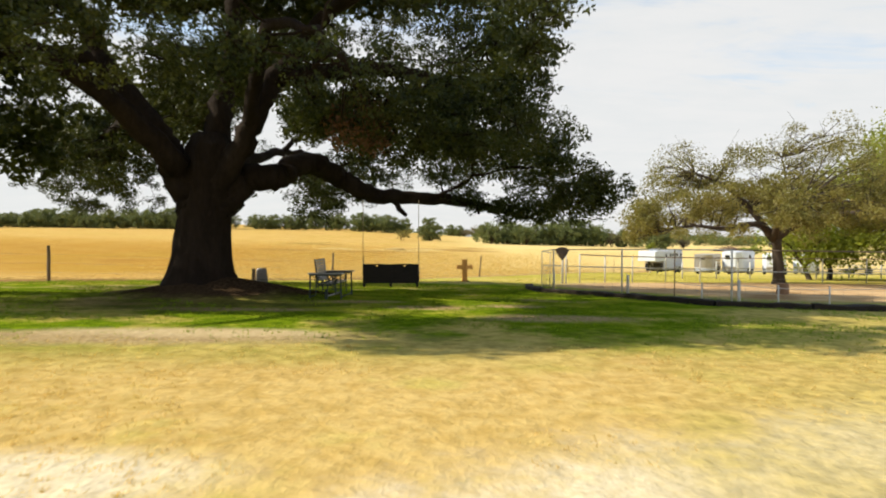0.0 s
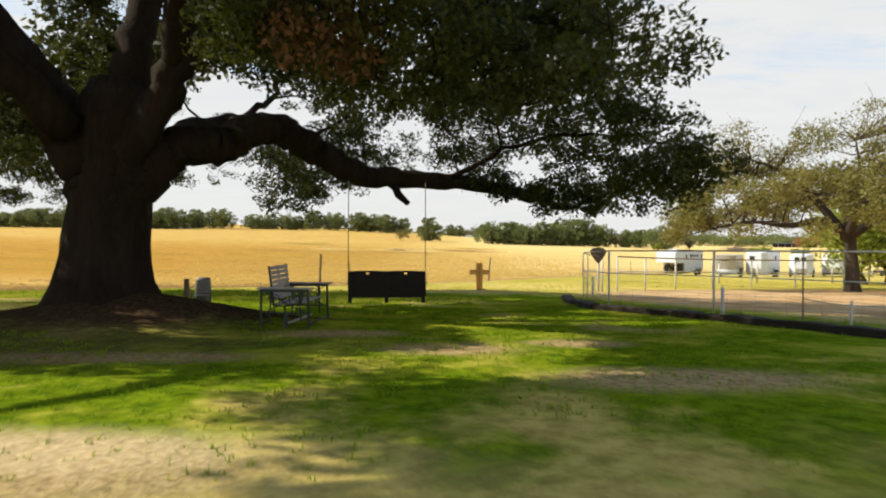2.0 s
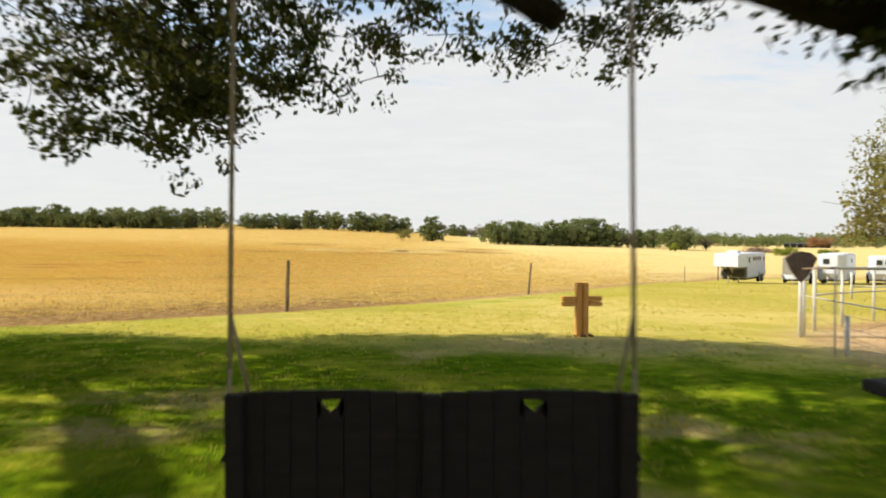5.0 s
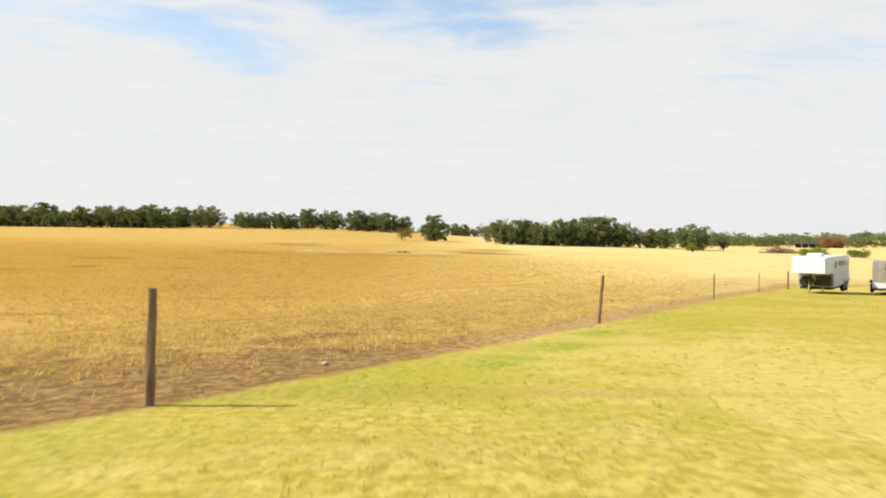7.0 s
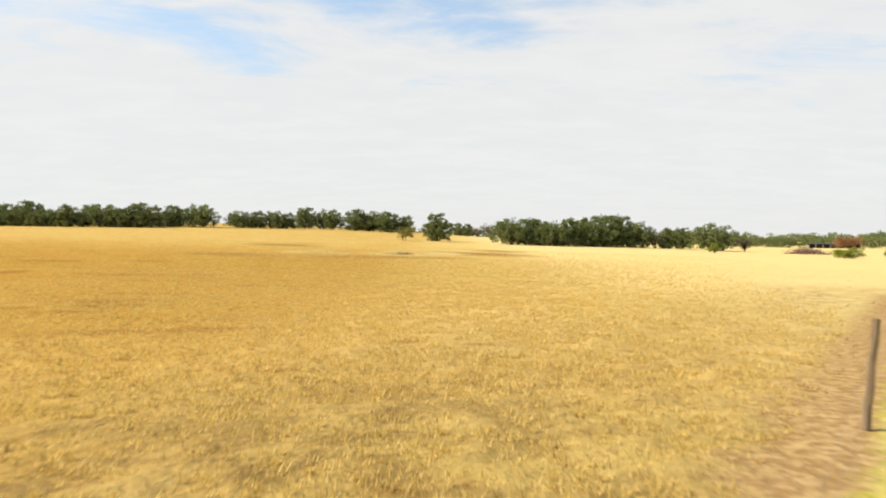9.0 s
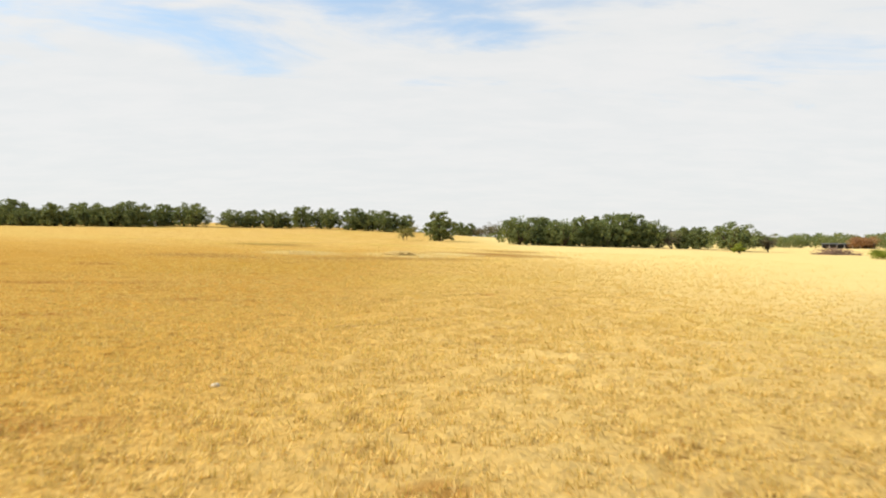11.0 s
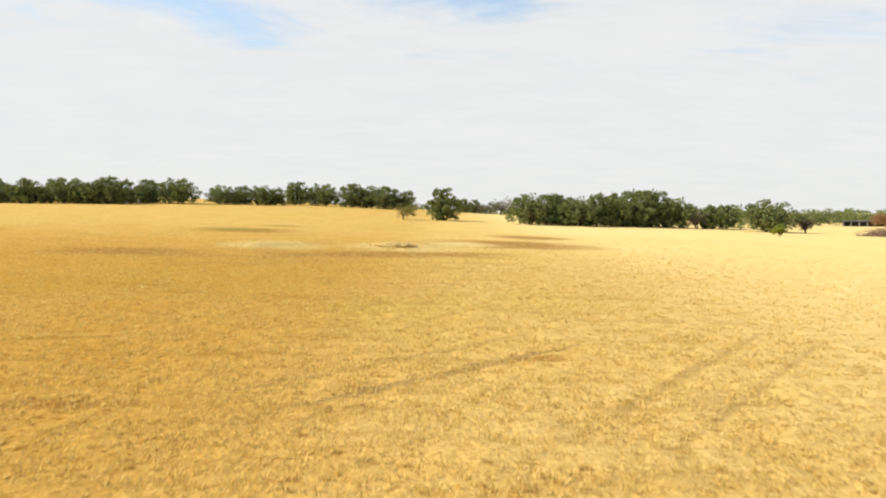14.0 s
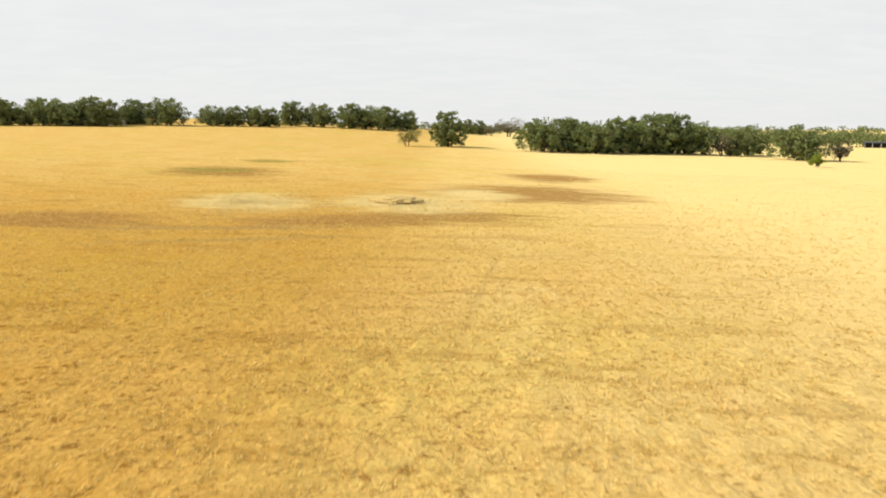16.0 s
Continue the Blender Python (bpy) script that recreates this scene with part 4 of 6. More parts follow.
    while len(T) < n0 + 95:
        a, y, z = -2.0 + 8.8 * rng.random(), 8.0 + 5.5 * rng.random(), 8.4 + 0.4 * rng.normal()
        if y > 8.5 + 0.42 * (a + 0.5) + 0.5 * rng.random() and noise.noise((a * 0.3, y * 1.2, 3.0)) < 0.16 and (a > 1.5 or rng.random() < 0.75):
            if not sun_gap(a - (z - 0.3) / math.tan(SUN_EL), y, z):
                T.append((a - (z - 0.3) / math.tan(SUN_EL), y, z))
    n0 = len(T)
    while len(T) < n0 + 145:
        a, y, x = -7.5 + 7.9 * rng.random(), 13.2 + 6.2 * rng.random(), -10.8 - 2.6 * rng.random()
        z = 0.3 + (a - x) * math.tan(SUN_EL)
        if (a < -2.5 or noise.noise((a * 0.4, y * 1.3, 8.0)) < 0.08) and not sun_gap(x, y, z):
            T.append((x, y, z))
    n0 = len(T)
    while len(T) < n0 + 100:
        a, y, z = -13.0 + 7.5 * rng.random(), 11.8 + 6.2 * rng.random(), 4.6 + 2.4 * rng.random()
        if noise.noise((a * 0.35, y * 0.9, 5.0)) < 0.2:
            T.append((a - (z - 0.3) / math.tan(SUN_EL), y, z))
    n0 = len(T)
    while len(T) < n0 + 185:
        a, y = -9.0 + 16.0 * rng.random(), 26.2 + 6.0 * rng.random()
        z = 5.2 + (a + 9) / 16 * 4.4 + 0.3 * rng.normal()
        if y < 31.8 - 0.22 * max(0.0, a + 2.5):
            T.append((a - (z + 0.3) / math.tan(SUN_EL), y, z))
    T = np.array(T) - o
    q = np.concatenate([q, leaf_quads(T, np.tile([0.9, 0.9, 0.55], (len(T), 1)), 100, 0.25, rng, 0.6, 0.2)])
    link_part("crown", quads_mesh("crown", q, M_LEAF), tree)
    dead = np.array([(-1.55 + rng.normal() * 0.42, 13.5 + rng.normal() * 0.4, 3.8 + rng.normal() * 0.28) for _ in range(9)]) - o
    for d in dead:
        tubes("dead_twig", [branch_to(np.array([-1.7, 12.4, 4.9]) - o, d, rng, 0.02, 0.005, 0, 5, 5)], M_BARK, tree)
    link_part("dead_spray", quads_mesh("dead_spray", leaf_quads(dead, np.full((9, 3), 0.36), 120, 0.085, rng, 0.5, 0.6), M_LEAF_DEAD), tree, "withered brown spray of leaves")
    return tree


great_oak()


def pasture_tree(name, m, height, width, leaf_mat, label, seed, clumps=70, per=42, leaf=0.36, trunk_h=0.22, trunk_r=0.03, stems=1, hollow=0.5, bark=None, skirt=0.2, category="tree", group="", broad=0.65, lobed=False):
    """A spreading tree: trunk, limbs and a crown of leaf clumps with an uneven outline."""
    rng = np.random.default_rng(seed)
    tree = empty(name, m, label, category, group)
    tr = trunk_r * height
    paths, tips = [], []
    for s in range(stems):
        bx = 0 if stems == 1 else rng.normal() * width * 0.12
        by = 0 if stems == 1 else rng.normal() * width * 0.06
        fork = np.array([bx * 1.5 + rng.normal() * 0.2, by + rng.normal() * 0.2, height * trunk_h])
        p, r = smooth_path([(bx, by, -0.3), (bx, by, 0.15 * height * trunk_h), (bx * 1.2, by, fork[2] * 0.6), fork], [tr * 1.7, tr * 1.15, tr * 0.95, tr * 0.9], 3)
        paths.append((p, r, 10, 0.15))
        for k in range(6):
            a = 2 * math.pi * (k + rng.random() * 0.6) / 6
            e = np.array([math.cos(a) * width * 0.33, math.sin(a) * width * 0.33, height * (0.45 + 0.25 * rng.random())])
            if stems > 1:
                e[:2] += fork[:2]
            mid = fork + (e - fork) * 0.5 + np.array([0, 0, height * 0.05])
            p, r = smooth_path([fork - np.array([0, 0, 0.1]), mid, e], [tr * 0.7, tr * 0.42, tr * 0.12], 4)
            paths.append((p, r, 6, 0.15))
            tips += list(p[3:])
    tips = np.array(tips)
    C = []
    ph = rng.random() * 6
    # a lobed crown: each lobe a dome of clumps of its own
    knobs = [(0.30 * math.cos(a + ph), 0.30 * math.sin(a + ph), 0.30 + 0.12 * rng.random(), 0.22 + 0.05 * rng.random()) for a in np.linspace(0, 2 * math.pi, 7, endpoint=False)] if lobed else []
    knobs += [(0.13 * math.cos(a - ph), 0.13 * math.sin(a - ph), 0.58 + 0.08 * rng.random(), 0.24 + 0.05 * rng.random()) for a in np.linspace(0, 2 * math.pi, 4, endpoint=False)] if lobed else []
    knobs += [(0.12 * math.cos(a), 0.12 * math.sin(a), 0.27, 0.2) for a in np.linspace(0, 2 * math.pi, 3, endpoint=False)] if lobed else []
    while lobed and len(C) < clumps:
        bx, by, bz, br = knobs[len(C) % len(knobs)]
        d = rng.normal(size=3)
        d *= (0.55 + 0.45 * rng.random() ** 0.5) / np.linalg.norm(d)
        z = height * (bz + d[2] * (0.30 if d[2] > 0 else 0.36))
        if z > height * skirt:
            C.append(((bx + d[0] * br) * width, (by + d[1] * br) * width, z))
    while len(C) < clumps:
        d = rng.normal(size=3)
        d /= np.linalg.norm(d)
        u = hollow + (1 - hollow) * rng.random()
        a = math.atan2(d[1], d[0])
        lump = 1 + 0.16 * math.sin(3 * a + ph) + 0.10 * math.sin(5 * a + 2 * ph + 3 * d[2])
        z = height * ((0.52 + 0.46 * d[2] * u) if skirt < 0.1 else (0.58 + 0.42 * d[2] * u))
        if z < height * skirt:
            continue
        full = 1.0 if d[2] > 0 else min(1.6, (1 - 0.3 * d[2] * d[2]) / math.hypot(d[0], d[1]))
        C.append((d[0] * u * width * 0.5 * lump * full, d[1] * u * width * 0.5 * lump * full, z * (0.93 + 0.12 * math.sin(2 * a + ph))))
    C = np.array(C)
    for c in C[::3] if lobed else C:
        j = int(np.argmin(np.linalg.norm(tips - c, axis=1)))
        paths.append(branch_to(tips[j], c, rng, tr * 0.10, tr * 0.03, 0.03, 3, 3))
    tubes("trunk", paths, bark or M_BARK2, tree)
    k = width / 9.0
    flat_k = (0.80, 0.62) if lobed else (1.2, 0.8)
    sp = np.stack([np.full(len(C), flat_k[0] * k)] * 2 + [np.full(len(C), flat_k[1] * k)], -1) * (0.7 + 0.6 * rng.random((len(C), 1)))
    link_part("crown", quads_mesh("crown", leaf_quads(C, sp, per, leaf, rng, broad), leaf_mat), tree)
    return tree


def at(x, y, turn=0.0, s=1.0):
    return pose(x, y, gzf(x, y) - 0.05, 0, 0, turn) @ Matrix.Scale(s, 4)


OAK_LABEL = "round dark green live oak standing in the pasture"
# unit trees: built once, then copied with a size of their own
protos = []
for i, (h, w, mat, cl, st) in enumerate(((10.5, 12.5, M_LEAF_FAR, 190, 1), (9.0, 13.0, M_LEAF_FAR, 190, 2), (8.0, 10.0, M_LEAF_FAR, 170, 1), (9.8, 9.6, M_LEAF_FAR, 180, 1))):
    spots = ((-124.0, 357.0), (-180.0, 336.0), (-90.0, 366.0), (-5.0, 267.0))
    protos.append(pasture_tree("pasture_oak", at(*spots[i], 40 * i), h, w, mat, OAK_LABEL, 40 + i, cl, 32, 0.48, 0.12, 0.030, st, 0.58, skirt=0.06, broad=0.95, lobed=True, group="oaks along the pasture"))


def copy_tree(k, x, y, s, turn):
    t = copy_thing(protos[k], pose(0, 0, 0))
    t.matrix_basis = at(x, y, turn, s)
    return t


rt = random.Random(8)
# wood along the far left side
x = -262.0
while x < -126:
    copy_tree(rt.choice((0, 1, 1, 2)), x, 334 + rt.uniform(-5, 5) + (x + 180) * 0.03, rt.uniform(0.80, 1.18), rt.uniform(0, 360))
    x += rt.uniform(5.5, 8.5)
x = -255.0
while x < -118:
    copy_tree(rt.choice((0, 1, 2)), x, 352 + rt.uniform(-4, 4), rt.uniform(0.85, 1.05), rt.uniform(0, 360))
    x += rt.uniform(10, 15)
copy_tree(1, -112.4, 356, 1.24, 30)
copy_tree(1, -96.3, 362, 0.94, 75)
copy_tree(1, -82.0, 368, 0.98, 190)
copy_tree(2, -76.5, 372, 0.95, 20)
copy_tree(0, -71.8, 390, 1.10, 200)
copy_tree(1, -60.0, 391, 1.20, 20)
copy_tree(0, -46.5, 388, 1.12, 120)
copy_tree(1, -38.5, 390, 1.20, 260)
copy_tree(0, -30.0, 386, 1.08, 310)
copy_tree(2, -22.5, 390, 1.10, 70)
copy_tree(2, 4.5, 402, 0.85, 140)
copy_tree(3, 9.5, 398, 0.72, 15)
# the grove
for gx, gy, k, s in ((17.5, 257, 1, 0.82), (24.0, 262, 0, 0.74), (30.0, 258, 1, 0.78), (36.5, 263, 2, 0.95), (42.5, 266, 1, 0.84), (48.5, 268, 0, 0.92), (54.0, 272, 0, 0.93), (59.5, 271, 1, 0.86), (28.0, 270, 2, 0.9), (45.0, 276, 2, 1.0), (70.0, 268, 2, 0.72), (76.0, 274, 3, 0.66)):
    copy_tree(k, gx, gy, s * 1.18, rt.uniform(0, 360))
# the oak beyond the trailers, and a bare one at its side
copy_tree(1, 78.5, 254, 1.0, 60)
pasture_tree("bare_tree", at(87.5, 252), 5.2, 6.0, M_LEAF_GREY, "small half-bare greyish brown tree in the pasture", 61, 46, 44, 0.30, 0.2, 0.03, 3, 0.3)
pasture_tree("bare_tree", at(65.0, 266), 6.0, 6.5, M_LEAF_GREY, "small half-bare greyish brown tree beside the grove", 62, 40, 22, 0.30, 0.2, 0.03, 3, 0.3)
pasture_tree("bare_tree", at(22.0, 400), 8.0, 14.0, M_LEAF_GREY, "wide half-bare grey tree behind the pasture", 63, 80, 26, 0.45, 0.2, 0.03, 3, 0.3)
pasture_tree("rust_tree", at(14.5, 392), 5.5, 9.0, M_LEAF_GREY, "low brownish tree behind the pasture", 64, 60, 30, 0.4, 0.2, 0.03, 3, 0.3)
pasture_tree("young_tree", at(-14.6, 262), 5.4, 7.0, M_LEAF_OLIVE, "bushy young tree with sparse olive leaves in the pasture", 65, 52, 46, 0.24, 0.2, 0.016, 3, 0.25, skirt=0.04)
pasture_tree("shrub", at(67.4, 224.5), 2.7, 3.2, M_LEAF_BRIGHT, "round bright green shrub in the pasture", 66, 50, 60, 0.24, 0.15, 0.02, 3, 0.2, skirt=0.02, category="shrub")
pasture_tree("shrub", at(90.5, 205.0), 2.6, 6.4, M_LEAF_BRIGHT, "wide bright green shrub in the pasture", 67, 70, 60, 0.26, 0.15, 0.02, 3, 0.2, skirt=0.02, category="shrub")
pasture_tree("shrub", at(102.5, 206.0), 2.4, 5.0, M_LEAF_BRIGHT, "wide bright green shrub in the pasture", 68, 60, 60, 0.26, 0.15, 0.02, 3, 0.2, skirt=0.02, category="shrub")
pasture_tree("rust_tree", at(227.0, 440.0), 8.4, 15.0, M_LEAF_RUST, "broad rust-orange autumn tree beside the shed", 69, 120, 40, 0.6, 0.15, 0.02, 3, 0.3, skirt=0.05)


def far_woods():
    """A wood along the far right, past counting."""
    rng = np.random.default_rng(77)
    C = []
    for x in np.arange(98, 520, 2.6):
        for row in range(2):
            y = 478 + row * 22 + rng.normal() * 8 + (x - 200) * 0.03
            h = 7.4 + 2.0 * math.sin(x * 0.07) * math.sin(x * 0.023 + 1) + rng.normal() * 0.8
            g = gzf(x, y)
            for _ in range(7):
                C.append((x + rng.normal() * 2.2, y + rng.normal() * 3, g + h * (0.12 + 0.88 * rng.random() ** 0.7)))
    C = np.array(C)
    q = leaf_quads(C, np.tile([2.6, 2.6, 1.5], (len(C), 1)), 34, 0.78, rng, 0.85)
    tagged(new("far_woods", quads_mesh("far_woods", q, M_LEAF_FAR)), "distant band of green woods behind the pasture", "woods", kind="stuff")
    C = []
    for x in np.arange(-700, 900, 9.0):
        y = 980 + 120 * math.sin(x * 0.006)
        g = gzf(x, y)
        for _ in range(5):
            C.append((x + rng.normal() * 6, y + rng.normal() * 6, g + 11 * rng.random()))
    C = np.array(C)
    q = leaf_quads(C, np.tile([7.0, 7.0, 3.0], (len(C), 1)), 26, 2.4, rng, 0.7)
    tagged(new("horizon_woods", quads_mesh("horizon_woods", q, M_LEAF_FAR)), "woods on the far horizon", "woods", kind="stuff")


far_woods()


def pen_oak():
    """The olive-leaved oak that leans over the riding pen."""
    x0, y0 = 17.4, 36.0
    z0 = gzf(x0, y0) - 0.2
    tree = empty("pen_oak", pose(x0, y0, z0), "wide oak with thin olive-green autumn leaves over the pen", "tree")
    rng = np.random.default_rng(31)
    sk = []

    def limb(pts, rad):
        p, r = smooth_path(pts, rad, 4)
        tubes("limb" if rad[0] < 0.4 else "trunk", [(p, r, 10, 0.18)], M_BARK2, tree)
        sk.extend(p[4:])

    limb([(0, 0, -0.2), (0.0, 0, 0.5), (-0.05, 0, 1.4), (-0.15, 0, 2.4), (-0.22, 0, 3.1)], [0.45, 0.32, 0.26, 0.25, 0.25])
    limb([(-0.2, 0, 2.7), (-1.4, -0.3, 3.3), (-3.0, -0.6, 3.05), (-4.8, -1.0, 3.2), (-6.6, -1.2, 2.9)], [0.22, 0.16, 0.12, 0.08, 0.04])
    limb([(-0.3, 0, 2.5), (-1.2, 0.5, 4.0), (-2.6, 0.8, 5.4), (-4.0, 1.0, 6.0)], [0.22, 0.17, 0.11, 0.05])
    limb([(-0.3, 0, 2.6), (0.2, 0.3, 4.2), (0.6, 0.6, 5.6), (0.3, 0.4, 6.8)], [0.2, 0.13, 0.07, 0.03])
    limb([(-0.3, 0, 2.5), (1.0, -0.4, 3.4), (2.8, -0.8, 3.8), (5.0, -1.4, 3.9), (7.0, -1.8, 3.6)], [0.22, 0.18, 0.14, 0.1, 0.05])
    limb([(-0.3, 0, 2.5), (0.6, 1.4, 3.8), (1.4, 3.4, 4.8)], [0.2, 0.14, 0.06])
    limb([(-0.3, 0, 2.5), (-0.6, -1.6, 3.8), (-0.8, -3.8, 4.4)], [0.2, 0.14, 0.06])
    sk = np.array(sk)
    C = []
    while len(C) < 380:
        a, u = rng.random() * 2 * math.pi, math.sqrt(rng.random())
        x, y = 0.5 + 8.2 * u * math.cos(a), 6.4 * u * math.sin(a)
        top = 2.8 + 5.3 * math.sqrt(max(0, 1 - u * u)) + 0.8 * math.sin(x * 0.9)
        low = 2.75 + 0.5 * (1 - u) + 0.3 * math.sin(2 * x)
        z = low + (top - low) * rng.random() ** 0.75
        if noise.noise((x * 0.5, y * 0.5, z * 0.6 + 9)) < -0.12:
            continue
        C.append((x, y, z))
    C = np.array(C)
    paths = []
    for c in C:
        j = int(np.argmin(np.linalg.norm(sk - c, axis=1)))
        paths.append(branch_to(sk[j], c, rng, 0.035, 0.008, 0.04, 4, 5))
        for _ in range(3):
            paths.append(branch_to(c, c + rng.normal(size=3) * np.array([0.5, 0.5, 0.45]), rng, 0.012, 0.005, 0, 3, 3))
    tubes("branchwork", paths, M_BARK2, tree)
    sp = np.tile([0.75, 0.75, 0.5], (len(C), 1)) * (0.6 + 0.6 * rng.random((len(C), 1)))
    thin = np.where(C[:, 2] > 5.6, 0, 1).astype(bool)
    q = np.concatenate([leaf_quads(C[thin], sp[thin], 250, 0.118, rng, 0.6), leaf_quads(C[~thin], sp[~thin], 150, 0.10, rng, 0.6)])
    link_part("crown", quads_mesh("crown", q, M_LEAF_OLIVE), tree)


pen_oak()
pasture_tree("green_tree", at(30.0, 45.0), 10.7, 13.5, M_LEAF_BRIGHT, "tall bright green tree behind the riding pen", 71, 190, 150, 0.24, 0.2, 0.03, 1, 0.3, skirt=0.12)
pasture_tree("green_tree", at(27.0, 49.0), 5.6, 10.0, M_LEAF_BRIGHT, "low bright green tree behind the riding pen", 72, 90, 110, 0.24, 0.2, 0.03, 2, 0.3, skirt=0.1)
pasture_tree("green_tree", at(44.0, 60.0), 8.2, 12.0, M_LEAF_OLIVE, "olive green tree behind the riding pen", 73, 130, 110, 0.26, 0.2, 0.03, 1, 0.3, skirt=0.12)

# ---- under the oak ----
def porch_swing():
    x, y = -1.61, 21.38
    w = empty("porch_swing", pose(x, y, 0.235) @ Matrix.Scale(1.085, 4), "dark wooden porch swing hanging on ropes from the oak limb", "swing")
    W = 1.56
    # back: two boarded halves between three stiles, scalloped top rail with two small cut-outs
    for sx in (-1, 1):
        n = 7
        for k in range(n):
            cx = sx * (0.034 + (k + 0.5) * (W / 2 - 0.07) / n)
            h = 0.54 + 0.012 * math.sin(math.pi * (k + 0.5) / n)
            bw = (W / 2 - 0.07) / n + 0.001
            if k == 3:
                # the middle board stops under the cut-out, with a cap over it
                part("back_board", box_bm(bw, 0.022, h - 0.085, (cx, 0, 0.10 + (h - 0.085) / 2)), M_WOOD_DARK, w, bevel=0.003)
                for e in (-1, 1):
                    bm = bmesh.new()
                    tri = [(cx + e * bw / 2, 0.10 + h - 0.085), (cx, 0.10 + h - 0.085), (cx + e * bw / 2, 0.10 + h - 0.04)]
                    f0 = [bm.verts.new((px, -0.011, pz)) for px, pz in tri]
                    f1 = [bm.verts.new((px, 0.011, pz)) for px, pz in tri]
                    bm.faces.new(f0)
                    bm.faces.new(f1[::-1])
                    for i in range(3):
                        bm.faces.new((f0[i], f1[i], f1[(i + 1) % 3], f0[(i + 1) % 3]))
                    bmesh.ops.recalc_face_normals(bm, faces=bm.faces)
                    part("back_board", bm, M_WOOD_DARK, w)
                part("back_board", box_bm(bw, 0.022, 0.038, (cx, 0, 0.10 + h - 0.019)), M_WOOD_DARK, w, bevel=0.003)
                part("back_board", box_bm(0.016, 0.022, 0.07, (cx - bw / 2 + 0.008, 0, 0.10 + h - 0.068)), M_WOOD_DARK, w)
                part("back_board", box_bm(0.016, 0.022, 0.07, (cx + bw / 2 - 0.008, 0, 0.10 + h - 0.068)), M_WOOD_DARK, w)
            else:
                part("back_board", box_bm(bw, 0.022, h, (cx, 0, 0.10 + h / 2)), M_WOOD_DARK, w, bevel=0.003)
    for sx in (-W / 2 + 0.03, 0, W / 2 - 0.03):
        part("stile", box_bm(0.075, 0.05, 0.64, (sx, -0.02, 0.32)), M_WOOD_DARK, w, bevel=0.006)
    part("back_rail", box_bm(W, 0.03, 0.09, (0, 0.025, 0.60 - 0.20)), M_WOOD_DARK, w, bevel=0.004)
    part("back_rail", box_bm(W, 0.03, 0.08, (0, 0.025, 0.16)), M_WOOD_DARK, w, bevel=0.004)
    for k in range(6):
        part("seat_slat", box_bm(W - 0.06, 0.07, 0.022, (0, 0.08 + k * 0.082, 0.155 - 0.006 * k)), M_WOOD_DARK, w, bevel=0.003)
    for sx in (-W / 2 + 0.04, 0, W / 2 - 0.04):
        part("seat_bearer", box_bm(0.045, 0.52, 0.07, (sx, 0.26, 0.10)), M_WOOD_DARK, w, bevel=0.004)
    for sx in (-W / 2 + 0.01, W / 2 - 0.01):
        part("armrest", box_bm(0.085, 0.54, 0.028, (sx, 0.26, 0.38)), M_WOOD_DARK, w, bevel=0.006)
        part("arm_post", box_bm(0.05, 0.05, 0.28, (sx, 0.48, 0.235)), M_WOOD_DARK, w, bevel=0.004)
    for sx in (-1, 1):
        # each rope rises from the arm ends and joins into one
        ex = sx * (W / 2 + 0.012)
        zt = 2.40 if sx < 0 else 2.36
        part_y = 0.05
        tubes("rope", [rod((ex, 0.0, 0.34), (ex, part_y, 0.72), 0.009, 6), rod((ex, 0.46, 0.36), (ex, part_y, 0.95), 0.009, 6), rod((ex, part_y, 0.70), (ex, 0.14, zt + 0.1), 0.010, 6)], M_ROPE, w)
    return w


porch_swing()


